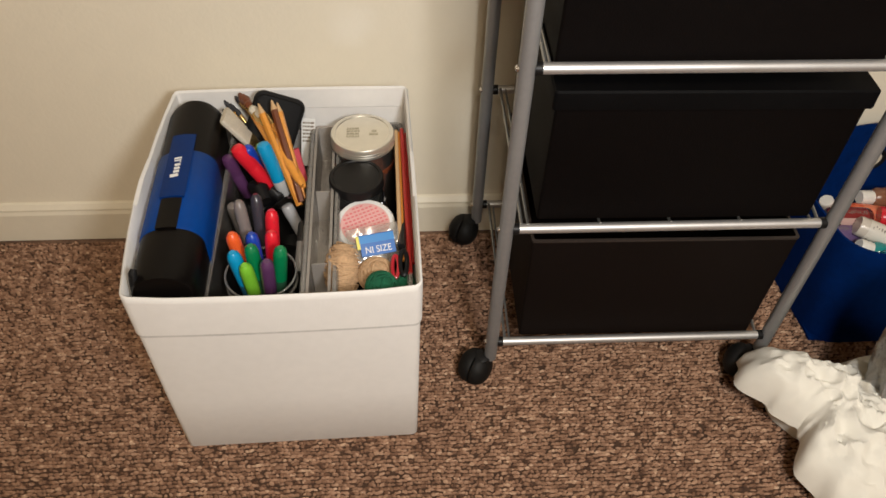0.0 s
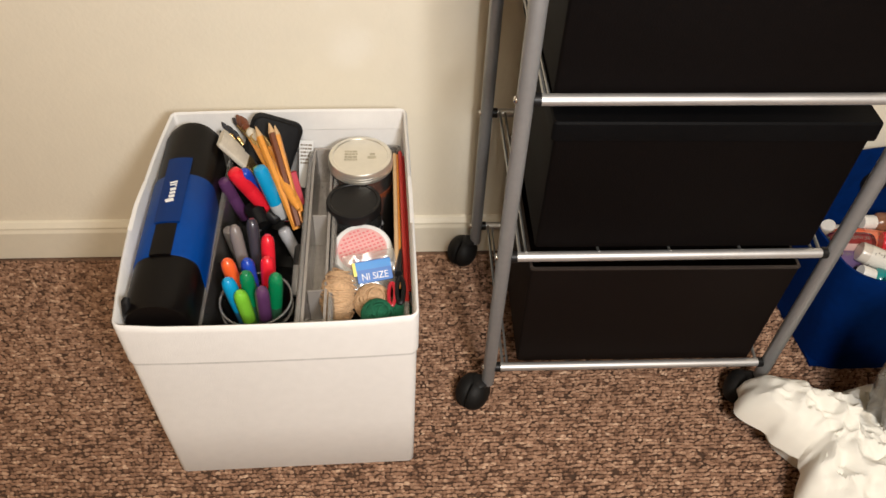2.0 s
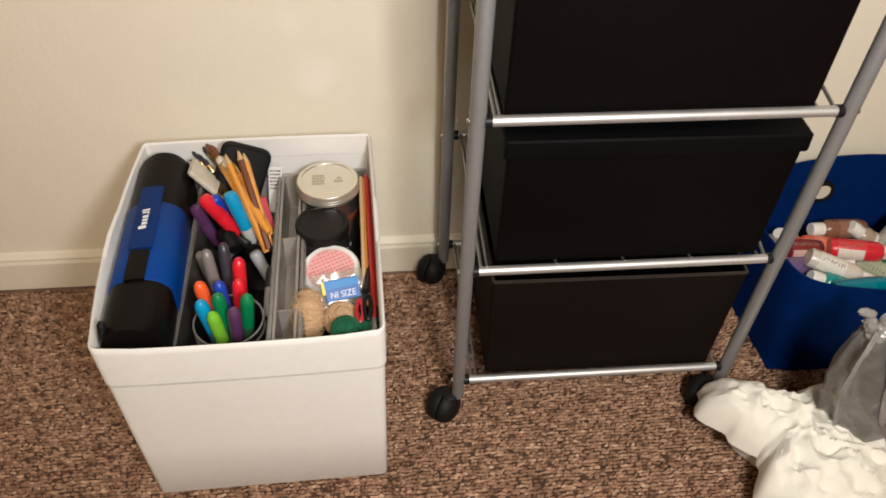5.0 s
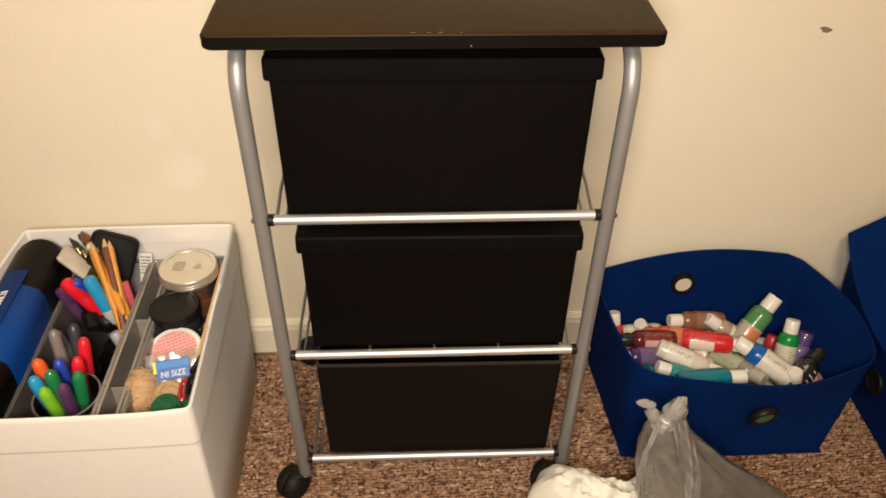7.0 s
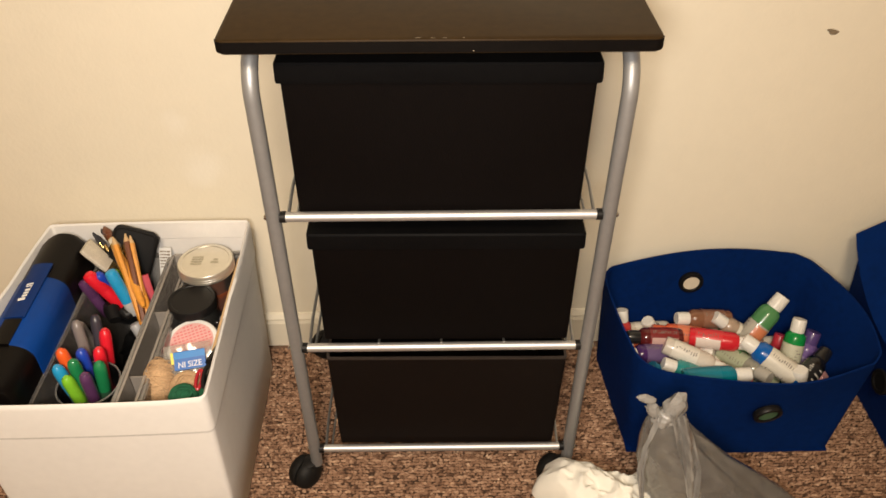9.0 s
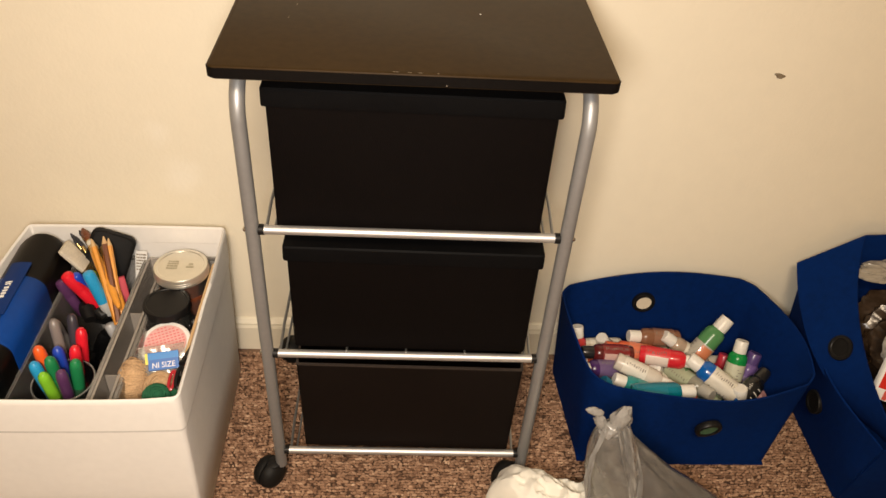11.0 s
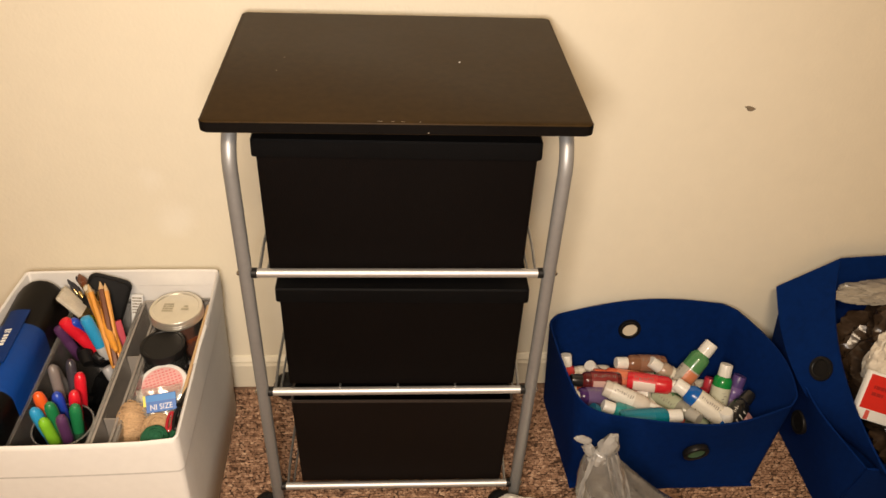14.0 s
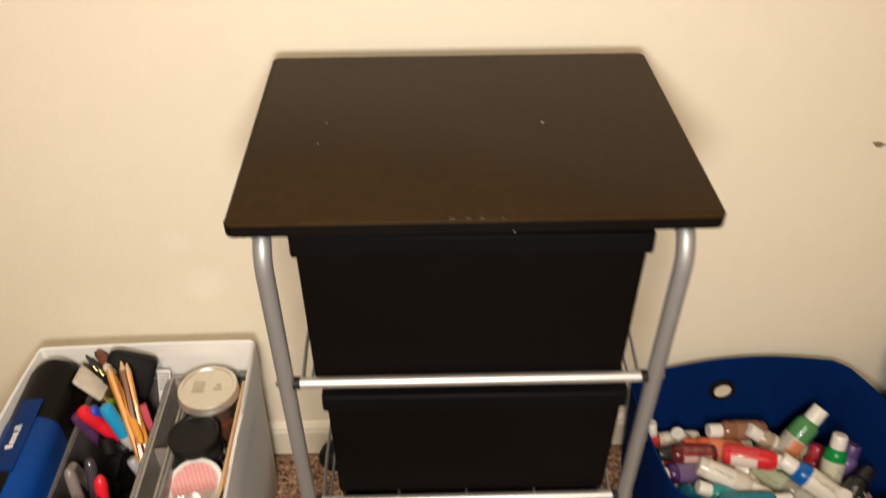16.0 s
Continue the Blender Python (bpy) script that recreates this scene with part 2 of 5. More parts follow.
def add_box(bm, lo, hi, bevel=0.0, seg=2, m=None):
    c = [(a + b) / 2 for a, b in zip(lo, hi)]
    s = [b - a for a, b in zip(lo, hi)]
    r = bmesh.ops.create_cube(bm, size=1, matrix=Matrix.LocRotScale(c, None, s))
    vs = r["verts"]
    if bevel:
        es = list({e for v in vs for e in v.link_edges})
        g = bmesh.ops.bevel(bm, geom=es, offset=bevel, segments=seg, affect="EDGES", profile=0.5)
        vs = list({v for v in g["verts"]} | {v for f in g["faces"] for v in f.verts} | {v for v in vs if v.is_valid})
    if m is not None:
        bmesh.ops.transform(bm, matrix=m, verts=vs)
    return bm


def box(lo, hi, bevel=0.0, seg=2, m=None):
    return add_box(bmesh.new(), lo, hi, bevel, seg, m)


def skin(bm, rings, closed=True, caps=True):
    """Faces between successive rings of points."""
    vv = [[bm.verts.new(p) for p in r] for r in rings]
    n = len(vv[0])
    for a, b in zip(vv, vv[1:]):
        for i in range(n if closed else n - 1):
            j = (i + 1) % n
            bm.faces.new((a[i], a[j], b[j], b[i]))
    if caps and closed:
        bm.faces.new(vv[0][::-1]), bm.faces.new(vv[-1])
    return bm


def lathe(profile, seg=20, m=None, caps=True):
    """Profile of (radius, height), turned round z."""
    rings = [[Vector((r * math.cos(2 * math.pi * i / seg), r * math.sin(2 * math.pi * i / seg), z)) for i in range(seg)] for r, z in profile]
    if m is not None:
        rings = [[m @ p for p in r] for r in rings]
    return skin(bmesh.new(), rings, True, caps)


def tube(points, radius, seg=10, bm=None, caps=True):
    """A round bar along points; radius one number or one for each point."""
    bm = bm or bmesh.new()
    pts = [Vector(p) for p in points]
    rad = radius if isinstance(radius, (list, tuple)) else [radius] * len(pts)
    rings, side = [], None
    for i, p in enumerate(pts):
        d = (pts[min(i + 1, len(pts) - 1)] - pts[max(i - 1, 0)]).normalized()
        if side is None:
            side = d.orthogonal().normalized()
        side = (side - d * side.dot(d)).normalized()
        up = d.cross(side)
        rings.append([p + rad[i] * (math.cos(2 * math.pi * k / seg) * side + math.sin(2 * math.pi * k / seg) * up) for k in range(seg)])
    return skin(bm, rings, True, caps)


def arc(c, r, a0, a1, n, u, v):
    """Points of an arc round c in the plane of u and v, degrees."""
    c, u, v = Vector(c), Vector(u), Vector(v)
    return [c + r * (math.cos(radians(a0 + (a1 - a0) * i / n)) * u + math.sin(radians(a0 + (a1 - a0) * i / n)) * v) for i in range(n + 1)]


def along(a, b):
    """A pose at a whose z points to b, and the distance."""
    a, b = Vector(a), Vector(b)
    d = b - a
    return Matrix.Translation(a) @ d.to_track_quat("Z", "Y").to_matrix().to_4x4(), d.length


def rrect(x0, x1, y0, y1, r, z, n=6):
    """A rounded rectangle of points at height z."""
    out = []
    for cx, cy, a in ((x1 - r, y1 - r, 0), (x0 + r, y1 - r, 90), (x0 + r, y0 + r, 180), (x1 - r, y0 + r, 270)):
        for i in range(n + 1):
            t = radians(a + 90 * i / n)
            out.append(Vector((cx + r * math.cos(t), cy + r * math.sin(t), z)))
    return out


def bars(bm, x0, x1, z0, z1, rows, rng, m=None, y=0.0, thick=0.0004):
    """Short printed bars that stand for unreadable writing, in the xz plane."""
    h = (z1 - z0) / rows
    for r in range(rows):
        x = x0
        while x < x1 - 0.1 * (x1 - x0):
            w = min((x1 - x0) * rng.uniform(0.1, 0.35), x1 - x)
            add_box(bm, (x, y - thick, z0 + r * h + h * 0.25), (x + w, y, z0 + r * h + h * 0.75), m=m)
            x += w + (x1 - x0) * 0.06
    return bm


# ---- room ----
SLOPE = math.degrees(math.atan(0.015))
WALL = pose(0, 1.000, 0, 0, 0, SLOPE)   # local y = 0 is the face of the wall behind the cart
X0, X1, Y0, H = -2.2, 2.6, -2.6, 2.40

wall = tagged(part("wall_north", box((X0, 0, 0), (X1, 0.12, H)), M_WALL, m=WALL, smooth=False), "cream painted wall with a slight sheen behind the cart", "wall", kind="structure")
tagged(part("wall_west", box((X0 - 0.12, Y0, 0), (X0, 1.1, H)), M_WALL, smooth=False), "plain cream painted side wall", "wall", kind="structure")
tagged(part("wall_east", box((X1, Y0, 0), (X1 + 0.12, 1.1, H)), M_WALL, smooth=False), "plain cream painted side wall", "wall", kind="structure")
tagged(part("wall_south", box((X0, Y0 - 0.12, 0), (X1, Y0, H)), M_WALL, smooth=False), "plain cream painted rear wall", "wall", kind="structure")
tagged(part("ceiling", box((X0 - 0.12, Y0 - 0.12, H), (X1 + 0.12, 1.2, H + 0.1)), M_CEIL, smooth=False), "white painted ceiling", "ceiling", kind="structure")
tagged(part("floor", box((X0 - 0.12, Y0 - 0.12, -0.10), (X1 + 0.12, 1.2, -0.0048)), M_FLOOR, smooth=False), "brown and beige flecked carpet across the room", "floor", kind="structure")

bm = bmesh.new()
profile = [(0, 0), (-0.012, 0), (-0.012, 0.058), (-0.0095, 0.064), (-0.0095, 0.068), (-0.004, 0.076), (0, 0.078)]
skin(bm, [[Vector((x, y - 0.0002, z)) for y, z in profile] for x in (X0, X1)])
tagged(part("baseboard", bm, M_BASE, m=WALL, smooth=False), "cream painted wooden baseboard along the carpet", "baseboard", kind="structure")

mark = bmesh.new()
ring = [Vector((0.009 * math.cos(a) * (1 + 0.3 * math.sin(3 * a)), 0, 0.0045 * math.sin(a) - 0.002 * math.cos(a))) for a in [2 * math.pi * i / 14 for i in range(14)]]
skin(mark, [ring, [p * 0.6 + Vector((0, -0.0022, 0)) for p in ring]])
tagged(part("wall_chip", mark, M_SCUFF, m=WALL @ pose(0.957, -0.0003, 0.635)), "small dark chipped scuff on the cream wall", "scuff", kind="structure")


def carpet():
    """Wavy rows of wide, flattened loops with dark furrows between them, one island each."""
    r = np.random.default_rng(11)
    dx, dy = 0.0046, 0.0056
    xs, ys = np.arange(-0.95, 1.50, dx), np.arange(0.36, 0.985, dy)
    gx, gy = np.meshgrid(xs, ys)
    cx = (gx + r.uniform(0, dx, len(ys))[:, None] + r.uniform(-0.0024, 0.0024, gx.shape)).ravel()
    cy = gy + 0.0011 * np.sin(gx * 41 + gy * 60) + 0.0006 * np.sin(gx * 173 + gy * 351) + r.uniform(-0.0010, 0.0010, gx.shape)
    cy = cy.ravel()
    keep = (cy < 0.982 + 0.015 * cx) & (r.uniform(0, 1, len(cx)) > 0.05)
    cx, cy = cx[keep], cy[keep]
    n = len(cx)
    a = r.normal(0, 0.22, n)
    lx, ly, h = r.uniform(0.0024, 0.0062, n), r.uniform(0.0014, 0.0029, n), r.uniform(0.0030, 0.0068, n)
    ang = np.arange(6) * math.pi / 3
    base = np.stack([np.cos(ang), np.sin(ang)], -1)
    v = np.zeros((n, 13, 3))
    for k, (s, z) in enumerate(((1.0, 0.0), (0.72, 0.72))):
        px, py = base[:, 0] * s, base[:, 1] * s
        X, Y = px[None] * lx[:, None], py[None] * ly[:, None]
        v[:, k * 6:k * 6 + 6, 0] = cx[:, None] + X * np.cos(a)[:, None] - Y * np.sin(a)[:, None]
        v[:, k * 6:k * 6 + 6, 1] = cy[:, None] + X * np.sin(a)[:, None] + Y * np.cos(a)[:, None]
        v[:, k * 6:k * 6 + 6, 2] = -0.0045 + (h * z)[:, None]
    v[:, 12, 0], v[:, 12, 1], v[:, 12, 2] = cx + r.uniform(-0.001, 0.001, n), cy, -0.0045 + h
    quads = [(i, (i + 1) % 6, 6 + (i + 1) % 6, 6 + i) for i in range(6)]
    tris = [(6 + i, 6 + (i + 1) % 6, 12) for i in range(6)]
    off = (np.arange(n) * 13)[:, None, None]
    faces = (off + np.array(quads)[None]).reshape(-1, 4).tolist() + (off + np.array(tris)[None]).reshape(-1, 3).tolist()
    me = bpy.data.meshes.new("carpet_pile")
    me.from_pydata(v.reshape(-1, 3).tolist(), [], faces)
    me.polygons.foreach_set("use_smooth", [True] * len(me.polygons))
    me.materials.append(M_CARPET)
    pile = tagged(new("carpet_pile", me), "brown and beige flecked loop-pile carpet", "carpet", kind="stuff")
    part("pile_base", box((-0.955, 0.355, -0.0046), (1.505, 0.975, -0.0040)), M_BACKING_SHADE, pile, smooth=False)
    return pile


carpet()

lamp = thing("ceiling_lamp", "round white ceiling lamp with a frosted shade", "ceiling lamp", pose(*LAMP))
part("canopy", lathe([(0.0, 0.12), (0.19, 0.12), (0.19, 0.03), (0.175, 0.0), (0.17, 0.0), (0.17, 0.02), (0.0, 0.02)], 28), M_CEIL, lamp)


# ---- rolling cart ----
CART = pose(0.362, 0.676, 0, 2.2, 0, 0.0)
LEGX, LEGR, BACK = 0.2025, 0.0092, 0.283
TOPZ = 0.770
cart = thing("rolling_cart", "silver tubular rolling cart with a black wooden top", "cart", CART)

# top board, its front edge a little chipped
SET = Matrix.Translation((0, -0.02, TOPZ)) @ pose(0, 0, 0, 0.45, 0, 0.7) @ Matrix.Translation((0, 0.02, -TOPZ))
bm = skin(bmesh.new(), [[SET @ p for p in rrect(-0.2255 + k, 0.2245 - k, -0.020 + k, 0.309 - k, 0.0095 - k, TOPZ + z, 5)] for k, z in ((0.0028, 0.0), (0.0, 0.0028), (0.0, 0.0137), (0.0008, 0.0157), (0.0028, 0.0165))])
top = part("top_board", bm, M_TOP, cart, "black painted wooden board, chipped along the front edge")
# The front edge catches no sheen; its shade is coloured in with this strip.
M_EDGE = mat("shaded_edge_black", (0.0035, 0.0025, 0.0020), 0.6, spec=0.12, var=0.3, scale=60, bump=0.1)
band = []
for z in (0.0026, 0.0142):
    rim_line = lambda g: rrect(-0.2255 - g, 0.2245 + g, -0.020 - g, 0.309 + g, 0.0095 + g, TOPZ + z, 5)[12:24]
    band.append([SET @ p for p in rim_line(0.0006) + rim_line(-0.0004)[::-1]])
part("edge_shade", skin(bmesh.new(), band), M_EDGE, top, "near-black strip holding the shade of the board's front edge")
bm = bmesh.new()
for x, w in ((-0.026, 0.006), (-0.010, 0.004), (0.001, 0.005), (0.022, 0.002)):
    add_box(bm, (x, -0.0172, TOPZ + 0.0155), (x + w, -0.0165, TOPZ + 0.0166))
tagged(part("edge_chip", bm, M_CHIP, top), kind="stuff")
for x, y in ((0.077, 0.147), (-0.150, 0.150), (-0.155, 0.110)):
    part("paint_fleck", lathe([(0.0013 if x > 0 else 0.0008, 0), (0.0010 if x > 0 else 0.0006, 0.0005)], 7, pose(x, y, TOPZ + 0.0165 + 0.00785 * (y + 0.02))), M_PRINT if x > 0 else M_CHIP, top)
bm = bmesh.new()
for x, z in ((-0.075, 0.003), (0.032, 0.004), (-0.120, 0.006)):
    add_box(bm, (x, -0.0212, TOPZ + z), (x + 0.0014, -0.0190, TOPZ + z + 0.0009))
tagged(part("edge_nick", bm, M_CHIP, top), kind="stuff")

for s in (-1, 1):
    x = s * LEGX
    R = 0.050
    pts = [(x, 0, 0.046), (x, 0, 0.30), (x, 0, 0.58), (x, 0, TOPZ - 0.011 - R)]
    pts += arc((x, R, TOPZ - 0.011 - R), R, 180, 90, 8, (0, 1, 0), (0, 0, 1))[1:]
    pts += arc((x, BACK - R, TOPZ - 0.011 - R), R, 90, 0, 8, (0, 1, 0), (0, 0, 1))
    pts += [(x, BACK, 0.58), (x, BACK, 0.30), (x, BACK, 0.046)]
    part("side_frame", tube(pts, LEGR, 16), M_TUBE, cart, "bent silver painted steel tube")

TIERS = (0.080, 0.318, 0.548)
LIFT = {0.080: (0.004, 0.008), 0.318: (0.001, 0.005), 0.548: (0.002, 0.005)}   # the rails sit a little askew
for tier in TIERS:
    for y in (0.0, BACK):
        za, zb = tier + LIFT[tier][0], tier + LIFT[tier][1]
        rail = part("cross_rail", tube([(-LEGX + 0.012, y, za), (LEGX - 0.012, y, zb)], 0.0062, 14), M_RAIL, cart)
        for s in (-1, 1):
            z = za if s < 0 else zb
            part("collar", tube([(s * (LEGX - 0.008), y, z), (s * (LEGX - 0.0155), y, z)], 0.0072, 12), M_BLKPL, rail, "black plastic collar")
            part("bolt_head", lathe([(0.0042, 0), (0.0040, 0.0018), (0.0022, 0.0032)], 10, pose(s * (LEGX + LEGR - 0.0008), y, z) @ pose(0, 0, 0, 0, s * 90, 0)), M_CHROME, rail, "chrome bolt head")
    # wire shelf: side wires and cross wires with little upturned ends
    for x in (-0.176, -0.0875, 0.0, 0.0875, 0.176):
        z = tier + LIFT[tier][0] + (LIFT[tier][1] - LIFT[tier][0]) * (x / LEGX + 1) / 2
        if 0.2 < z < 0.5:
            w = [(x, 0.001, z + 0.0058), (x, 0.006, z + 0.0026), (x, 0.020, z + 0.0020)]
        else:
            w = [(x, 0.001, z - 0.0050), (x, 0.012, z - 0.0068), (x, 0.030, z - 0.0060)]
        w += [(x, BACK - 0.012, w[-1][2]), (x, BACK, z + 0.0030)]
        part("shelf_wire", tube(w, 0.0017, 6), M_WIRE, cart)
    for s in (-1, 1):
        z = tier + LIFT[tier][0 if s < 0 else 1]
        w = [(s * 0.184, 0.004, z + 0.004), (s * 0.185, 0.05, z + 0.010), (s * 0.185, 0.23, z + 0.010), (s * 0.184, BACK - 0.004, z + 0.004)]
        part("side_wire", tube(w, 0.0022, 6), M_WIRE, cart)


def caster(m):
    c = part("caster", lathe([(0.0045, 0), (0.0045, 0.022)], 10, m @ pose(0, 0, 0.040)), M_CHROME, cart, "black twin-wheel swivel caster")
    side = m @ pose(-0.021, -0.004, 0.0268, 0, 0, 58)
    part("hood", lathe([(0.0, 0.030), (0.008, 0.0295), (0.012, 0.0275), (0.0125, 0.020), (0.0, 0.020)], 18, m @ pose(-0.012, -0.002, 0.024)), M_BLKPL, c)
    for s in (-1, 1):
        w = [(0.0, 0.0), (0.0225, 0.0), (0.0262, 0.0012), (0.0268, 0.004), (0.0262, 0.0085), (0.0238, 0.0140), (0.0190, 0.0190), (0.0120, 0.0225), (0.0050, 0.0238), (0.0, 0.0240)]
        part("wheel", lathe(w, 26, side @ pose(0, 0, 0, 90 * s, 0, 0) @ pose(0, 0, 0.0004)), M_RUBBER, c)


for sx in (-1, 1):
    for y in (0.0, BACK):
        caster(pose(sx * LEGX, y, 0))


# ---- black storage boxes on the tiers ----
def storage_box(z, height, cx, label):
    t = thing("storage_box", label, "storage box", CART @ pose(cx, 0.0105, z), "boxes in the cart")
    w, d = 0.342, 0.262
    rings = [rrect(-w / 2 + 0.004, w / 2 - 0.004, 0.004, d - 0.004, 0.004, 0.0, 3), rrect(-w / 2, w / 2, 0.0, d, 0.004, 0.003, 3), rrect(-w / 2, w / 2, 0.0, d, 0.004, height - 0.012, 3)]
    part("body", skin(bmesh.new(), rings), M_BOARD, t)
    e = 0.0042
    rim = [rrect(-w / 2 - e, w / 2 + e, -e, d + e, 0.004, height - 0.0235, 3), rrect(-w / 2 - e - 0.0006, w / 2 + e + 0.0006, -e - 0.0006, d + e, 0.0045, height - 0.021, 3), rrect(-w / 2 - e, w / 2 + e, -e, d + e, 0.0045, height - 0.0022, 3), rrect(-w / 2 - e + 0.002, w / 2 + e - 0.002, -e + 0.002, d + e - 0.002, 0.004, height, 3)]
    part("lid", skin(bmesh.new(), rim), M_LID, t, "black board lid with a folded rim")
    return t


def open_drawer(z, height, cx, label):
    """A lidless board box whose upper edge shows as a pale line."""
    t = thing("storage_box", label, "storage box", CART @ pose(cx, 0.0105, z), "boxes in the cart")
    w, d, k = 0.346, 0.262, 0.003
    rings = [rrect(-w / 2 + 0.007, w / 2 - 0.007, 0.004, d - 0.004, 0.004, 0.0, 3), rrect(-w / 2 + 0.003, w / 2 - 0.003, 0.0, d, 0.004, 0.003, 3), rrect(-w / 2, w / 2, 0.0, d, 0.004, height - 0.002, 3),
             rrect(-w / 2 + k, w / 2 - k, k, d - k, 0.003, height - 0.002, 3), rrect(-w / 2 + k + 0.003, w / 2 - k - 0.003, k, d - k, 0.003, 0.006, 3)]
    part("body", skin(bmesh.new(), rings), M_DRAWER, t)
    rim = [rrect(-w / 2 - 0.0006, w / 2 + 0.0006, -0.0006, d + 0.0006, 0.004, height - 0.0030, 3), rrect(-w / 2 - 0.0006, w / 2 + 0.0006, -0.0006, d + 0.0006, 0.004, height, 3),
           rrect(-w / 2 + k, w / 2 - k, k, d - k, 0.003, height, 3), rrect(-w / 2 + k, w / 2 - k, k, d - k, 0.003, height - 0.0030, 3)]
    part("rim", skin(bmesh.new(), rim + [rim[0]], caps=False), M_DRAWER_RIM, t, "paler upper edge")
    return t


storage_box(TIERS[2] - 0.0043, 0.2039, -0.0020, "black board storage box with a lid, under the cart top")
storage_box(TIERS[1] + 0.0041, 0.1945, 0.0065, "black board storage box with a lid, on the middle tier")
open_drawer(TIERS[0] + 0.0015, 0.2035, 0.0080, "brown black board box without a lid, on the lowest tier")

# ---- white fabric box ----
WB = pose(-0.117, 0.752, 0, 0, 0, 1.9)
HW, HD = 0.165, 0.188
white_box = thing("fabric_box", "open white fabric storage box full of craft supplies", "storage box", WB)


def rim_z(y):
    return 0.328 + 0.0185 * y / HD * 0.5


def wall_ring(inset, z, lift=0.0, bow=0.0):
    """Outline of the box at height z (or at the rim), bowed a little along each side."""
    bot = 0.010 * (1 - min(z, 0.33) / 0.33)
    pts = rrect(-HW + inset + bot * 0.7, HW - inset - bot * 0.4, -HD + inset + bot * 0.3, HD - inset - bot * 1.6, max(0.008 - inset, 0.003), 0, 4)
    dense = []
    for a, b in zip(pts, pts[1:] + pts[:1]):
        k = 8 if (b - a).length > 0.1 else 1
        dense += [a.lerp(b, i / k) for i in range(k)]
    out = []
    for p in dense:
        q = p.copy()
        ex, ey = 1 - (p.x / HW) ** 2, 1 - (p.y / HD) ** 2
        if abs(p.x) > HW - 0.03:
            q.x += (bow * 0.4 if p.x > 0 else -bow * 5.0) * max(ey, 0)
        if abs(p.y) > HD - 0.03:
            q.y += math.copysign(bow * max(ex, 0), p.y)
        horn = 0.0055 * abs(p.x / HW) ** 7 * max(0.0, (z - 0.25) / 0.08) if p.y < 0 else 0.0
        q.z = z * rim_z(p.y) / 0.330 + lift + horn
        out.append(q)
    return out


shell = [wall_ring(0.003, 0.0), wall_ring(0.0, 0.004), wall_ring(0.0, 0.12, bow=0.002), wall_ring(0.0, 0.25, bow=0.002), wall_ring(0.0, 0.322, bow=0.0025)]
part("side_shell", skin(bmesh.new(), shell + [wall_ring(0.0035, 0.322, bow=0.0025), wall_ring(0.0042, 0.12, bow=0.002), wall_ring(0.0045, 0.006)]), M_WHITE, white_box, "white non-woven fabric over board")
hem = [wall_ring(-0.0002, 0.2655, bow=0.002), wall_ring(-0.0021, 0.2662, bow=0.002), wall_ring(-0.0019, 0.275, bow=0.002), wall_ring(-0.0017, 0.322, bow=0.0025), wall_ring(-0.0012, 0.3285, bow=0.0025), wall_ring(0.001, 0.331, bow=0.0025), wall_ring(0.0036, 0.3285, bow=0.0025), wall_ring(0.0046, 0.300, bow=0.002), wall_ring(0.0030, 0.298, bow=0.002)]
# The shadow line below the hem is drawn as this greyer ring.
part("hem_shade_line", skin(bmesh.new(), [wall_ring(-q, z, bow=0.002) for q, z in ((0.0001, 0.2605), (0.0009, 0.2612), (0.0009, 0.2648), (0.0001, 0.2655))], caps=False), M_SEAM_SHADE, white_box, "greyer seam line with the hem's shade in its colour")
part("hem", skin(bmesh.new(), hem + [hem[0]], caps=False), M_WHITE, white_box, "stitched white folded hem round the rim")
part("lining", skin(bmesh.new(), [wall_ring(0.0046, 0.0065), wall_ring(0.0046, 0.010), wall_ring(0.012, 0.0105)]), M_LINING, white_box, "pale grey inner base board")
tab = tube([(-HW + 0.010, -HD + 0.013, 0.285), (-HW + 0.013, -HD + 0.016, 0.325), (-HW + 0.015, -HD + 0.019, 0.342), (-HW + 0.016, -HD + 0.022, 0.345)], [0.0048, 0.0052, 0.0048, 0.0030], 10)
part("side_tab", tab, M_BLACK, white_box, "black tab at the corner")


# ---- blue felt bins ----
def felt_sheet(bm, grid, thick):
    """A sheet of felt through a grid of points, with thickness."""
    rows, cols = len(grid), len(grid[0])
    nrm = []
    for i in range(rows):
        line = []
        for j in range(cols):
            du = grid[i][min(j + 1, cols - 1)] - grid[i][max(j - 1, 0)]
            dv = grid[min(i + 1, rows - 1)][j] - grid[max(i - 1, 0)][j]
            line.append(du.cross(dv).normalized())
        nrm.append(line)
    a = [[bm.verts.new(p) for p in row] for row in grid]
    b = [[bm.verts.new(p + n * thick) for p, n in zip(row, ns)] for row, ns in zip(grid, nrm)]
    for i in range(rows - 1):
        for j in range(cols - 1):
            bm.faces.new((a[i][j], a[i][j + 1], a[i + 1][j + 1], a[i + 1][j]))
            bm.faces.new((b[i][j], b[i + 1][j], b[i + 1][j + 1], b[i][j + 1]))
    for i in range(rows - 1):
        for j in (0, cols - 1):
            bm.faces.new((a[i][j], a[i + 1][j], b[i + 1][j], b[i][j]))
    for j in range(cols - 1):
        for i in (0, rows - 1):
            bm.faces.new((a[i][j], a[i][j + 1], b[i][j + 1], b[i][j]))
    return bm


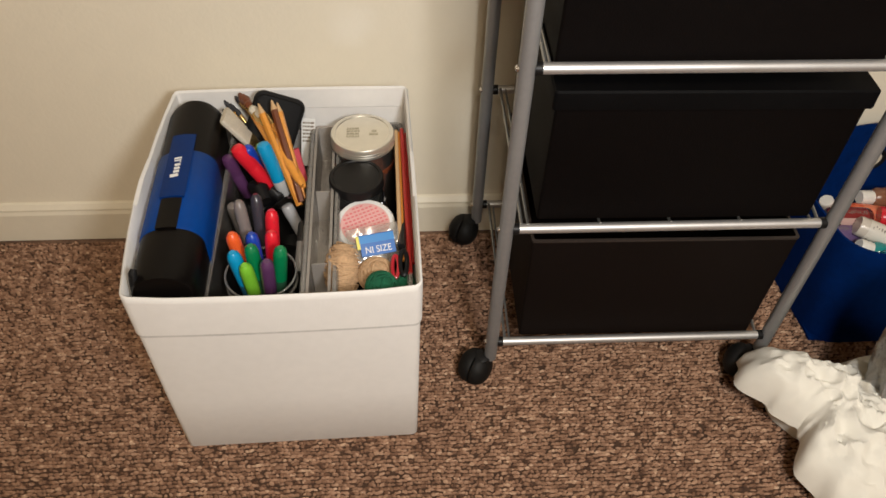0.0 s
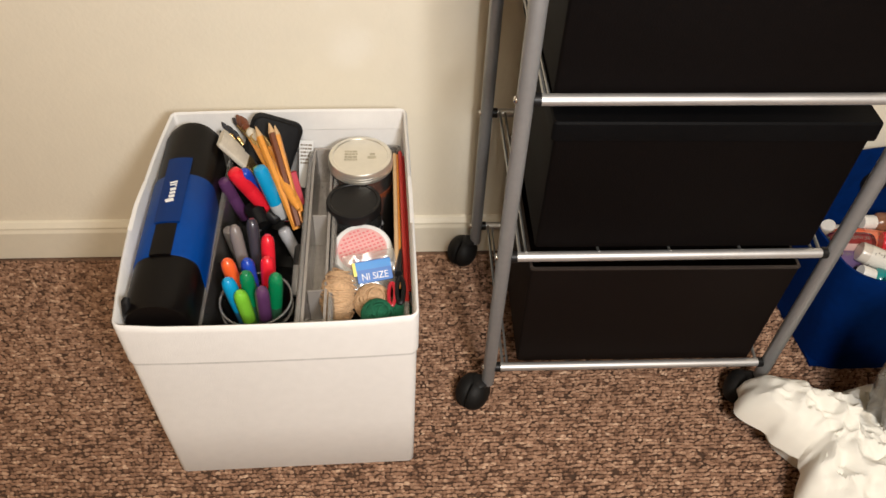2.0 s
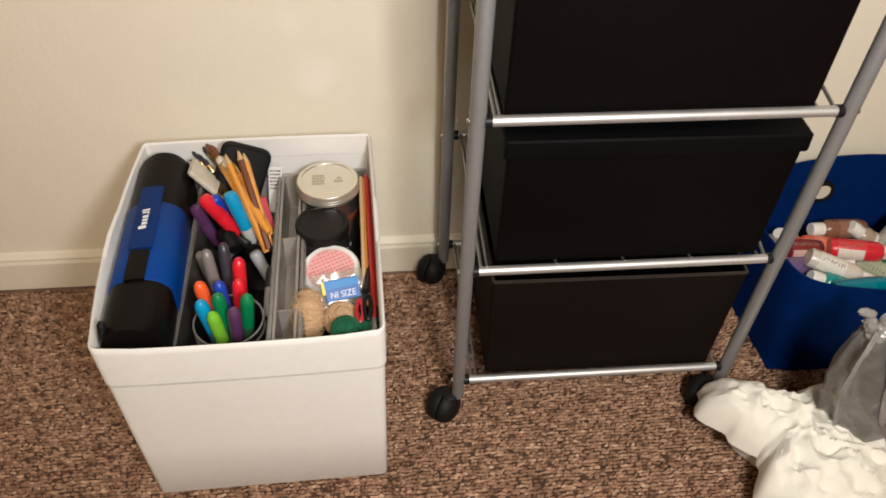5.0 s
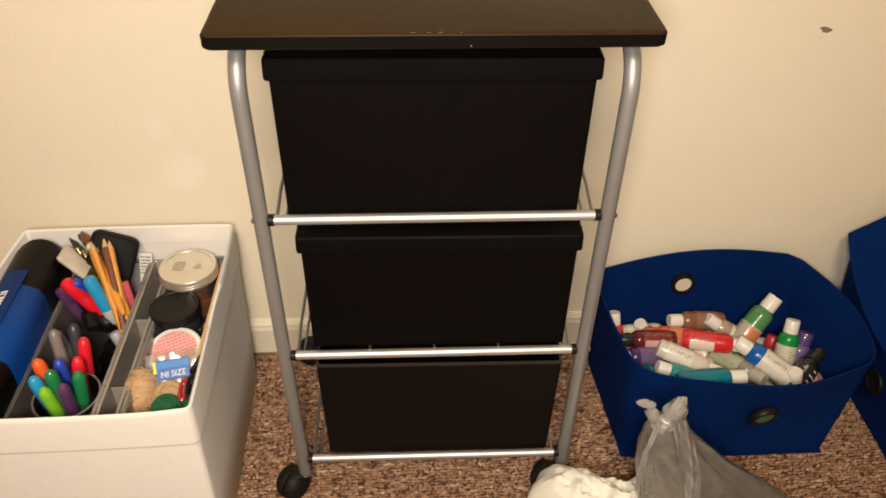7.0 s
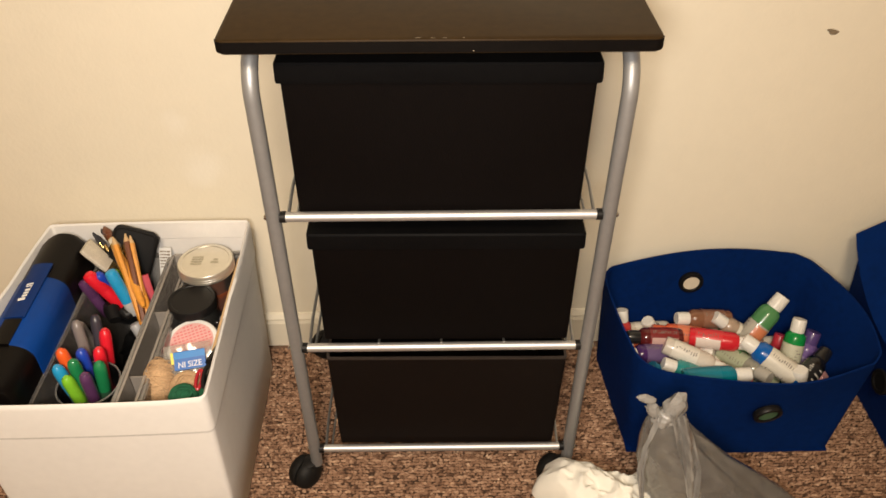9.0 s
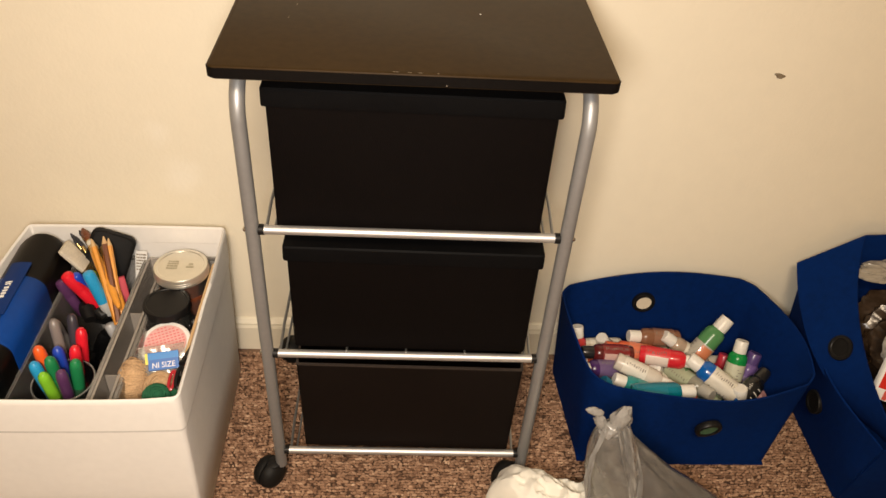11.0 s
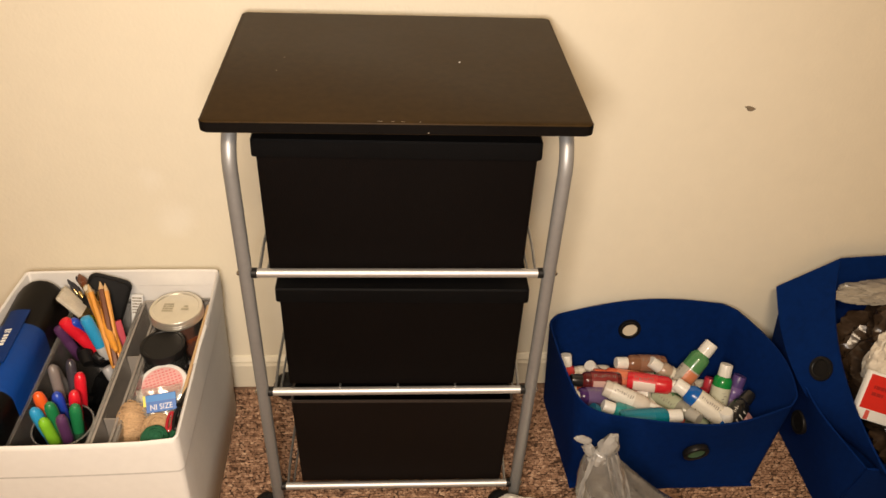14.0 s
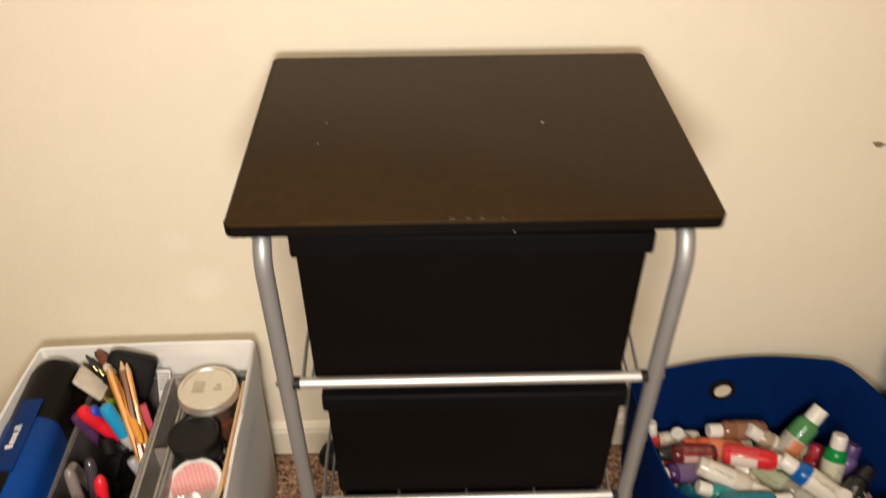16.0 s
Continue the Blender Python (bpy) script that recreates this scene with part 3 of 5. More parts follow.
def felt_wall(b0, b1, t0, t1, bulge, sag, n=14, rows=8, wave=0.0, seed=0):
    """One wall between two bottom and two rim corners; bulge pushes its rim out, sag lifts the rim's middle."""
    b0, b1, t0, t1, bulge = (Vector(v) for v in (b0, b1, t0, t1, bulge))
    g = []
    for i in range(rows + 1):
        v = i / rows
        row = []
        for j in range(n + 1):
            u = j / n
            p = b0.lerp(b1, u).lerp(t0.lerp(t1, u), v)
            s = math.sin(math.pi * u)
            p += bulge * s * v * (0.6 + 0.4 * v) + Vector((0, 0, sag * s * v * v))
            p += bulge.normalized() * wave * math.sin(7 * u + 3 * v + seed) * s * v if bulge.length else Vector()
            row.append(p)
        g.append(row)
    return g


def grommet(parent, centre, normal, fill, label):
    m = Matrix.Translation(centre) @ Vector(normal).to_track_quat("Z", "Y").to_matrix().to_4x4()
    g = part("grommet", lathe([(0.0150, -0.0045), (0.0165, -0.0055), (0.0215, -0.005), (0.0225, -0.003), (0.0225, 0.003), (0.0215, 0.0050), (0.0165, 0.0055), (0.0150, 0.0045), (0.0150, -0.0045)], 24, m, caps=False), M_BLKPL, parent, label)
    # An added disc closes the hole, coloured as what shows through it.
    part("inner_disc", lathe([(0.0, -0.0030), (0.0151, -0.0030), (0.0151, 0.0030), (0.0, 0.0030)], 20, m), fill, g)


M_SEEWALL = mat("wall_seen_through", (0.70, 0.62, 0.48), 0.8, var=0.04)
M_SEEGREEN = mat("green_seen_inside", (0.06, 0.13, 0.07), 0.4, var=0.4, scale=60)

bin_a = thing("felt_bin", "blue felt bin with black eyelets, heaped with craft paint bottles", "storage bin", pose(0.86, 0.85, 0), "blue felt bins")
TH = 0.0035
c = {"bfl": (-0.178, -0.130, 0), "bfr": (0.176, -0.122, 0), "bbl": (-0.196, 0.120, 0), "bbr": (0.165, 0.120, 0),
     "tfl": (-0.178, -0.108, 0.190), "tfr": (0.212, -0.095, 0.192), "tbl": (-0.204, 0.131, 0.200), "tbr": (0.160, 0.135, 0.229)}


def rounded_wall(sides, soft, passes=16):
    """The walls of a bin run into one another; soft is the reach of the rounding at each side's first corner."""
    loops = []
    for rows in zip(*sides):
        pts, weight = [], []
        for k, row in enumerate(rows):
            m = len(row) - 1
            for j in range(m):
                pts.append(row[j].copy())
                near, far = (row[j] - row[0]).length, (row[m] - row[j]).length
                weight.append(max(math.exp(-(near / soft[k]) ** 2), math.exp(-(far / soft[(k + 1) % len(sides)]) ** 2)))
        n = len(pts)
        for q in range(passes):
            pts = [p.lerp((pts[i - 1] + pts[(i + 1) % n]) * 0.5, 0.9 * w) for i, (p, w) in enumerate(zip(pts, weight))]
        loops.append(pts)
    inner = []
    for i, loop in enumerate(loops):
        n = len(loop)
        mid = sum(loop, Vector()) / n
        ring = []
        for j, p in enumerate(loop):
            d = (loop[(j + 1) % n] - loop[j - 1])
            out = Vector((d.y, -d.x, 0)).normalized()
            ring.append(p + (-out if out.dot(p - mid) > 0 else out) * TH)
        inner.append(ring)
    return skin(bmesh.new(), loops + inner[::-1] + [loops[0]], caps=False)


part("wall", rounded_wall([felt_wall(c["bfl"], c["bfr"], c["tfl"], c["tfr"], (0, -0.052, 0), 0.012, n=44, wave=0.004), felt_wall(c["bfr"], c["bbr"], c["tfr"], c["tbr"], (0.035, 0, 0), -0.004, n=36),
                           felt_wall(c["bbr"], c["bbl"], c["tbr"], c["tbl"], (0, 0.004, 0), 0.025, n=44), felt_wall(c["bbl"], c["bfl"], c["tbl"], c["tfl"], (-0.006, 0, 0), 0.0, n=36)], (0.040, 0.010, 0.008, 0.010)), M_FELT, bin_a)
part("base", box((-0.180, -0.124, 0.001), (0.165, 0.118, 0.006)), M_FELT, bin_a)
grommet(bin_a, (-0.036, 0.127, 0.171), (0.02, -1, 0.02), M_SEEWALL, "black eyelet with the pale wall showing")
grommet(bin_a, (0.012, -0.165, 0.148), (0.12, -1, -0.27), M_SEEGREEN, "black eyelet with green showing")

bin_b = thing("felt_bin", "slumped blue felt bin with a second bin pushed inside", "storage bin", pose(1.30, 0.82, 0), "blue felt bins")
c = {"bfl": (-0.165, -0.160, 0), "bfr": (0.165, -0.160, 0), "bbl": (-0.160, 0.150, 0), "bbr": (0.165, 0.150, 0),
     "tfl": (-0.172, -0.200, 0.185), "tfr": (0.190, -0.190, 0.20), "tbl": (-0.185, 0.150, 0.235), "tbr": (0.190, 0.150, 0.22)}
part("front_wall", felt_sheet(bmesh.new(), felt_wall(c["bfl"], c["bfr"], c["tfl"], c["tfr"], (0, -0.02, 0), 0.0), TH), M_FELT, bin_b)
part("back_wall", felt_sheet(bmesh.new(), felt_wall(c["bbr"], c["bbl"], c["tbr"], c["tbl"], (0, 0.003, 0), 0.0), TH), M_FELT, bin_b)
part("side_wall", felt_sheet(bmesh.new(), felt_wall(c["bbl"], c["bfl"], c["tbl"], c["tfl"], (-0.022, 0, 0), -0.010, wave=0.004), TH), M_FELT, bin_b)
part("side_wall", felt_sheet(bmesh.new(), felt_wall(c["bfr"], c["bbr"], c["tfr"], c["tbr"], (0.01, 0, 0), 0.0), TH), M_FELT, bin_b)
part("base", box((-0.158, -0.158, 0.001), (0.160, 0.148, 0.006)), M_FELT, bin_b)
grommet(bin_b, (-0.186, -0.03, 0.105), (-1, 0, 0.05), M_BLKPL, "black eyelet")

bin_c = thing("felt_bin", "blue felt bin leaning over, holding bags and packets", "storage bin", pose(1.30, 0.82, 0.0), "blue felt bins")
c = {"bfl": (-0.150, -0.150, 0.010), "bfr": (0.150, -0.150, 0.060), "bbl": (-0.206, 0.156, 0.280), "bbr": (0.150, 0.140, 0.010),
     "tfl": (-0.128, -0.205, 0.188), "tfr": (0.175, -0.180, 0.24), "tbl": (-0.104, 0.150, 0.353), "tbr": (0.170, 0.145, 0.372)}


def sling(low, high, rows=8, n=18):
    """A sagging panel between two curves, each through a first, middle and last point."""
    def at(c, u):
        a, b, d = (Vector(q) for q in c)
        k = b * 2 - (a + d) * 0.5
        return a * (1 - u) ** 2 + k * (2 * u * (1 - u)) + d * u * u
    return [[at(low, j / n).lerp(at(high, j / n), i / rows) + Vector((-0.006, 0, -0.004)) * math.sin(math.pi * i / rows) for j in range(n + 1)] for i in range(rows + 1)]


panel = sling((c["bbl"], (-0.204, -0.027, 0.190), (-0.112, -0.163, 0.150)), (c["tbl"], (-0.165, -0.028, 0.275), (-0.155, -0.227, 0.200)))
part("side_wall", felt_sheet(bmesh.new(), panel, TH), M_FELT, bin_c)
n0 = (panel[5][10] - panel[5][8]).cross(panel[6][9] - panel[4][9]).normalized()
n0 = n0 if n0.x < 0 else -n0
grommet(bin_c, panel[5][9] + n0 * 0.002, n0, M_BLKPL, "black eyelet")
part("back_wall", felt_sheet(bmesh.new(), felt_wall((0.150, 0.140, 0.010), (-0.12, 0.140, 0.010), c["tbr"], c["tbl"], (0, 0.004, 0), 0.0), TH), M_FELT, bin_c)
part("front_wall", felt_sheet(bmesh.new(), felt_wall(panel[0][-1], c["bfr"], panel[-1][-1], c["tfr"], (0, -0.01, 0), 0.0), TH), M_FELT, bin_c)
part("side_wall", felt_sheet(bmesh.new(), felt_wall(c["bfr"], c["bbr"], c["tfr"], c["tbr"], (0.005, 0, 0), 0.0), TH), M_FELT, bin_c)
part("base", box((-0.145, -0.145, 0.008), (0.145, 0.138, 0.012)), M_FELT, bin_c)


# ---- white cloth on the carpet ----
def crumpled_cloth():
    """A heaped cloth: rings from its crown down to the carpet, with folds and an uneven outline."""
    noise.seed_set(4)
    c = Vector((0.640, 0.560, 0))
    blobs = ((0.690, 0.526, 0.100, 0.116), (0.556, 0.612, 0.058, 0.042), (0.600, 0.590, 0.075, 0.056), (0.715, 0.596, 0.060, 0.052), (0.645, 0.470, 0.090, 0.085))
    n, rings = 150, []
    reach = []
    for i in range(n):
        a = 2 * math.pi * i / n
        d, r = Vector((math.cos(a), math.sin(a), 0)), 0.0
        for k in range(1, 130):
            q = c + d * (k * 0.0015)
            if max(1 - ((q.x - bx) / rx) ** 2 - ((q.y - by) / ry) ** 2 for bx, by, rx, ry in blobs) > 0:
                r = k * 0.0015
        reach.append(r * (1 + 0.05 * noise.noise(d * 4) + 0.035 * noise.noise(d * 9)))
    reach = [sum(reach[(i + k) % n] for k in range(-3, 4)) / 7 for i in range(n)]
    for k in range(1, 44):
        s = k / 40
        ring = []
        for i in range(n):
            a = 2 * math.pi * i / n
            d = Vector((math.cos(a), math.sin(a), 0))
            g = s if s <= 1 else 1 - (s - 1) * 1.2
            p = c + d * reach[i] * g
            fold = noise.noise(Vector((d.x * 5, d.y * 5, s * 0.8)))
            p += d * 0.016 * fold * min(s, 1) ** 3
            q = Vector((p.x * 26 + 0.6 * p.y * 26, p.y * 34 - 0.4 * p.x * 26, 2.0))
            ridge = 1 - 2.2 * abs(noise.noise(q)) + 0.45 * (1 - 2 * abs(noise.noise(q * 2.2)))
            low = noise.noise(Vector((p.x * 11, p.y * 11, 9.0)))
            crown = 0.094 + 0.022 * low + 0.012 * ridge
            fall = math.sqrt(max(0.0, 1 - min(s, 1) ** 3.2))
            lift = 0.008 + 0.050 * math.exp(-((math.degrees(a) - 160) / 38) ** 2) + 0.030 * math.exp(-((math.degrees(a) - 215) / 40) ** 2)
            if s > 1:
                k2 = (s - 1) / 0.075
                p = c + d * reach[i] * (1 - (0.04 + 8 * lift) * min(k2, 1) * (0.9 if k2 < 1 else 1.0))
            p.z = lift + (crown - lift * 0.5) * fall if s <= 1 else (lift * 0.9 if s < 1.07 else 0.0005)
            ring.append(p)
        rings.append(ring)
    return tagged(part("crumpled_cloth", skin(bmesh.new(), rings), M_CLOTH), "crumpled white cotton cloth heaped on the carpet by the cart", "cloth")


crumpled_cloth()


# ---- grey carrier bag ----
def carrier_bag():
    noise.seed_set(9)
    t = thing("carrier_bag", "thin grey plastic carrier bag with knotted handles", "plastic bag", pose(0, 0, 0))
    rings = []
    for k in range(33):
        v = k / 32
        z = 0.003 + 0.305 * v
        cx, cy = 0.650 + 0.195 * (1 - v) ** 1.3, 0.552 + 0.030 * (1 - v)
        rx = 0.012 + 0.116 * (1 - v) ** 0.85 * (1 if v > 0.06 else 0.9)
        ry = 0.012 + 0.048 * (1 - v) ** 0.8
        ring = []
        for i in range(64):
            a = 2 * math.pi * i / 64
            d = Vector((math.cos(a) * 1.8, math.sin(a) * 1.8, v * 1.3))
            crease = 1 - 2.4 * abs(noise.noise(d * 1.6 + Vector((2 * v, 0, 0))))
            f = 1 + 0.16 * noise.noise(d) + 0.08 * crease + 0.03 * math.sin(5 * a + 2.5 * math.sin(4 * v)) * v
            ring.append(Vector((cx + rx * f * math.cos(a), cy + ry * f * math.sin(a), z + 0.008 * v * noise.noise(d * 2))))
        rings.append(ring)
    part("bag_body", skin(bmesh.new(), rings), M_BAG, t)
    tip = Vector((0.650, 0.550, 0.305))
    for pts, wid in (([(0.012, -0.008, 0.020), (0.030, -0.014, -0.030), (0.048, -0.020, -0.085), (0.062, -0.026, -0.160)], (0.018, 0.024, 0.022, 0.010)),
                     ([(-0.010, -0.008, 0.016), (-0.022, -0.018, -0.030), (-0.024, -0.024, -0.075), (-0.012, -0.030, -0.150)], (0.010, 0.010, 0.009, 0.004))):
        p = [tip + Vector(q) for q in pts]
        rows = []
        for k in range(len(p) - 1):
            for q in range(6 if k < len(p) - 2 else 7):
                f = q / 6
                c0, w0 = p[k].lerp(p[k + 1], f), wid[k] + (wid[k + 1] - wid[k]) * f
                row = []
                for e in range(9):
                    u = e / 8 - 0.5
                    row.append(c0 + Vector((u * w0, 0.006 * math.cos(3.0 * math.pi * u + 1.7 * (k + f)) * w0 / 0.02 - 0.004, 0.2 * u * w0)))
                rows.append(row)
        part("handle", felt_sheet(bmesh.new(), rows, 0.0004), M_BAGH, t)
    # knotted ears
    for (dx, dy, dz), (rx, ry, rz), turn, seed in (((-0.016, -0.002, 0.014), (0.008, 0.007, 0.015), -30, 3), ((0.010, -0.002, 0.022), (0.012, 0.009, 0.022), 14, 8), ((-0.027, 0.0, 0.034), (0.012, 0.005, 0.005), 20, 5), ((-0.002, -0.006, 0.004), (0.014, 0.011, 0.011), 0, 6)):
        b = bmesh.new()
        bmesh.ops.create_icosphere(b, subdivisions=3, radius=1)
        for v in b.verts:
            n = 1 + 0.30 * noise.noise(v.co * 1.6 + Vector((seed, 0, 0))) + 0.22 * (1 - 2 * abs(noise.noise(v.co * 2.6 + Vector((0, seed, 0)))))
            v.co = Vector((v.co.x * rx * n, v.co.y * ry * n, v.co.z * rz * n))
        part("knot_ear", b, M_BAGH, t, m=Matrix.Translation(tip + Vector((dx, dy, dz))) @ pose(0, 0, 0, 0, turn, 0))
    return t


carrier_bag()


# ---- what stands in the white fabric box ----
def open_box(x0, x1, y0, y1, z0, z1, t, r=0.008, flare=0.004, lip=0.004):
    """A thin-walled open container with a small lip."""
    rr = [rrect(x0 + flare, x1 - flare, y0 + flare, y1 - flare, r, z0, 4), rrect(x0, x1, y0, y1, r, z1 - 0.003, 4), rrect(x0 - lip, x1 + lip, y0 - lip, y1 + lip, r, z1 - 0.0025, 4), rrect(x0 - lip, x1 + lip, y0 - lip, y1 + lip, r, z1, 4),
          rrect(x0 + t, x1 - t, y0 + t, y1 - t, r * 0.8, z1, 4), rrect(x0 + flare + t, x1 - flare - t, y0 + flare + t, y1 - flare - t, r * 0.8, z0 + t, 4)]
    return skin(bmesh.new(), rr)


def shaft(a, b, profile, seg=14):
    """A turned piece whose profile (radius, share of length) runs from a to b."""
    m, d = along(a, b)
    return lathe([(r, s * d) for r, s in profile], seg, m)


IN = pose(-0.117, 0.752, 0, 0, 0, 1.9)
for x0, x1, lab in ((-0.085, 0.024, "clear plastic organiser bin holding pens and brushes"), (0.066, 0.152, "clear plastic organiser bin holding jars and twine")):
    t = thing("organiser_bin", lab, "organiser bin", IN, "clear organiser bins")
    part("shell", open_box(x0, x1, -0.160, 0.170, 0.0115, 0.280, 0.0016), M_CLEAR, t)
    lip = [rrect(x0 - q, x1 + q, -0.160 - q, 0.170 + q, 0.009, z, 5) for q, z in ((0.0036, 0.2780), (0.0050, 0.2785), (0.0050, 0.2830), (0.0005, 0.2835), (0.0005, 0.2810))]
    part("rim", skin(bmesh.new(), lip + [lip[0]], caps=False), M_CLEARRIM, t, "thicker clear rolled rim")
spacer = thing("organiser_tray", "narrow clear plastic tray between two clear bins", "organiser tray", IN)
part("shell", open_box(0.0320, 0.0570, -0.158, 0.168, 0.220, 0.283, 0.0014, 0.004, 0.001, 0.0022), M_TRAY, spacer)
for y in (-0.105, 0.03):
    part("cross_wall", box((0.0345, y, 0.222), (0.0545, y + 0.0018, 0.277)), M_TRAY, spacer)

# Added dark sheet: beneath the pens there is only dim depth to show.
dark = thing("dark_filler", "rumpled black sheet added for the dark depth under the pens", "pouch", IN)
b = bmesh.new()
noise.seed_set(31)
grid = [[Vector((-0.078 + 0.0094 * i, -0.150 + 0.0150 * j, 0.120 + 0.020 * noise.noise(Vector((i * 0.6, j * 0.6, 2))))) for i in range(11)] for j in range(22)]
part("dark_body", felt_sheet(b, grid, 0.006), M_BLACK, dark)

# zip case
case = thing("pencil_case", "black zip pencil case with a blue band, standing on edge", "pencil case", pose(-0.2430, 0.735, 0.0115, 0, 0, 3.4))


def case_ring(y, s, grow=0.0, z_top=0.331):
    w, out = 0.0372 * s + grow, []
    for i in range(25):
        a = math.pi * i / 24
        out.append(Vector((w * math.cos(a), y, z_top - 0.030 + (0.030 + grow) * math.sin(a) ** 0.85)))
    return out + [Vector((-w * 0.86, y, 0.10)), Vector((-w * 0.74, y, 0.0)), Vector((w * 0.90, y, 0.0)), Vector((w, y, 0.10))]


ys = [(-0.166, 0.86), (-0.163, 0.93), (-0.155, 0.97), (-0.135, 1.0), (-0.100, 1.0), (0.0, 1.0), (0.152, 1.0), (0.163, 0.93), (0.168, 0.80)]
part("shell", skin(bmesh.new(), [case_ring(y, s) for y, s in ys]), M_CASE, case, "black padded fabric")
part("band", skin(bmesh.new(), [case_ring(y, 1.0, g) for y, g in ((-0.0875, 0.0002), (-0.0855, 0.0014), (0.0555, 0.0014), (0.0575, 0.0002))]), M_BLUEF, case, "bright blue fabric band")


def saddle(y0, y1, a0, a1, grow):
    """A patch that follows the rounded top of the case."""
    w = 0.0372
    ring = lambda y, g: [Vector(((w + g) * math.cos(radians(a)), y, 0.301 + (0.030 + g) * math.sin(radians(a)) ** 0.85)) for a in np.linspace(a0, a1, 11)]
    rows = []
    for y in (y0, y1):
        rows.append(ring(y, 0.0008) + ring(y, grow)[::-1])
    return skin(bmesh.new(), rows)


flap = part("flap", saddle(-0.035, 0.086, 72, 115, 0.0042), M_NAVYF, case, "navy fabric flap with white lettering blocked out")
part("strap", saddle(-0.0885, -0.037, 75, 111, 0.0030), M_CASE, case, "black webbing strap")
lg = bmesh.new()
a = radians(94)
for y, w, tall in ((0.000, 0.0052, 0.0100), (0.0078, 0.0042, 0.0070), (0.0145, 0.0036, 0.0070), (0.0208, 0.0042, 0.0070), (0.0272, 0.0016, 0.0020), (0.0308, 0.0018, 0.0088), (0.0350, 0.0026, 0.0094)):
    m = Matrix.Translation((0.0415 * math.cos(a), y, 0.301 + 0.0343 * math.sin(a) ** 0.85)) @ pose(0, 0, 0, 0, -3, 12)
    add_box(lg, (0.0042 - tall, 0, 0), (0.0042, w, 0.0007), m=m)
part("lettering_block", lg, M_PRINT, flap)
part("zip_pull", shaft((-0.006, 0.150, 0.325), (-0.006, 0.164, 0.315), [(0.001, 0), (0.003, 0.2), (0.003, 0.8), (0.001, 1)], 8), M_CHROME, case)


def marker(tip, base, color, cap=None, r=0.0075, label="felt marker pen", group="marker pens", cap_share=0.42):
    """A pen with its cap at tip."""
    t = thing("marker_pen", label, "marker", pose(0, 0, 0), group)
    part("barrel", shaft(base, tip, [(r * 0.8, 0), (r, 0.03), (r, 1 - cap_share), (r * 0.9, 1 - cap_share + 0.02)]), plastic(cap or color), t)
    part("cap", shaft(base, tip, [(r * 1.02, 1 - cap_share), (r * 1.06, 0.72), (r * 1.04, 0.92), (r * 0.85, 0.975), (r * 0.45, 1.0)]), plastic(color), t)
    return t


ORANGE, LBLUE, LIME, GREEN, BLUE, PURPLE, RED, GREY, BLACKC = (0.85, 0.12, 0.02), (0.02, 0.32, 0.62), (0.22, 0.55, 0.03), (0.01, 0.20, 0.07), (0.015, 0.06, 0.45), (0.10, 0.035, 0.11), (0.75, 0.015, 0.03), (0.22, 0.19, 0.18), (0.012, 0.012, 0.013)
CUP = Vector((-0.143, 0.650, 0.200))
CUP.z = 0.0
cup = thing("jar", "short clear jar holding a fan of capped markers", "jar", pose(CUP.x, CUP.y, 0.014))
part("glass", lathe([(0.0, 0.0), (0.036, 0.0), (0.040, 0.004), (0.041, 0.200), (0.043, 0.237), (0.0445, 0.242), (0.0445, 0.248), (0.042, 0.248), (0.0405, 0.236), (0.0385, 0.198), (0.0375, 0.006), (0.0, 0.005)], 28), M_CUP, cup)
for hz in (0.248, 0.234):
    part("rim", tube(arc((0, 0, hz), 0.0435, 0, 360, 32, (1, 0, 0), (0, 1, 0)), 0.0014, 6), M_CLEARRIM, cup, "rounded glass lip")


def in_cup(tip, color, cap, label, r=0.0083):
    tip = Vector(tip)
    base = CUP + Vector(((tip.x - CUP.x) * 0.42, (tip.y - CUP.y) * 0.42, 0))
    base.z = tip.z - 0.138
    marker(tip, base, color, tuple(0.25 * q + 0.02 for q in color), min(r, 0.0083), label, cap_share=0.40)


in_cup((-0.172, 0.663, 0.318), ORANGE, (0.6, 0.6, 0.58), "capped orange marker standing in the jar")
in_cup((-0.167, 0.634, 0.315), LBLUE, (0.6, 0.6, 0.58), "capped light blue marker standing in the jar")
in_cup((-0.153, 0.624, 0.304), LIME, (0.6, 0.6, 0.58), "capped lime green marker standing in the jar")
in_cup((-0.146, 0.640, 0.320), GREEN, (0.6, 0.6, 0.58), "capped dark green marker standing in the jar")
in_cup((-0.152, 0.676, 0.305), BLUE, (0.6, 0.6, 0.58), "capped blue marker standing in the jar")
in_cup((-0.127, 0.625, 0.309), PURPLE, (0.3, 0.3, 0.3), "capped plum marker standing in the jar", 0.0085)
in_cup((-0.112, 0.643, 0.313), GREEN, (0.6, 0.6, 0.58), "capped green marker standing in the jar", 0.0085)
in_cup((-0.128, 0.680, 0.304), RED, (0.6, 0.6, 0.58), "capped red marker standing in the jar", 0.0085)
in_cup((-0.132, 0.718, 0.305), RED, (0.02, 0.02, 0.02), "tall red marker standing in the jar", 0.0085)
in_cup((-0.172, 0.722, 0.318), GREY, (0.10, 0.07, 0.05), "grey capped marker standing in the jar", 0.0075)
in_cup((-0.155, 0.745, 0.308), (0.05, 0.045, 0.06), (0.12, 0.09, 0.07), "dark grey marker standing in the jar", 0.0075)
marker((-0.187, 0.817, 0.328), (-0.150, 0.828, 0.242), RED, RED, 0.0100, "thick red highlighter leaning in the clear bin")
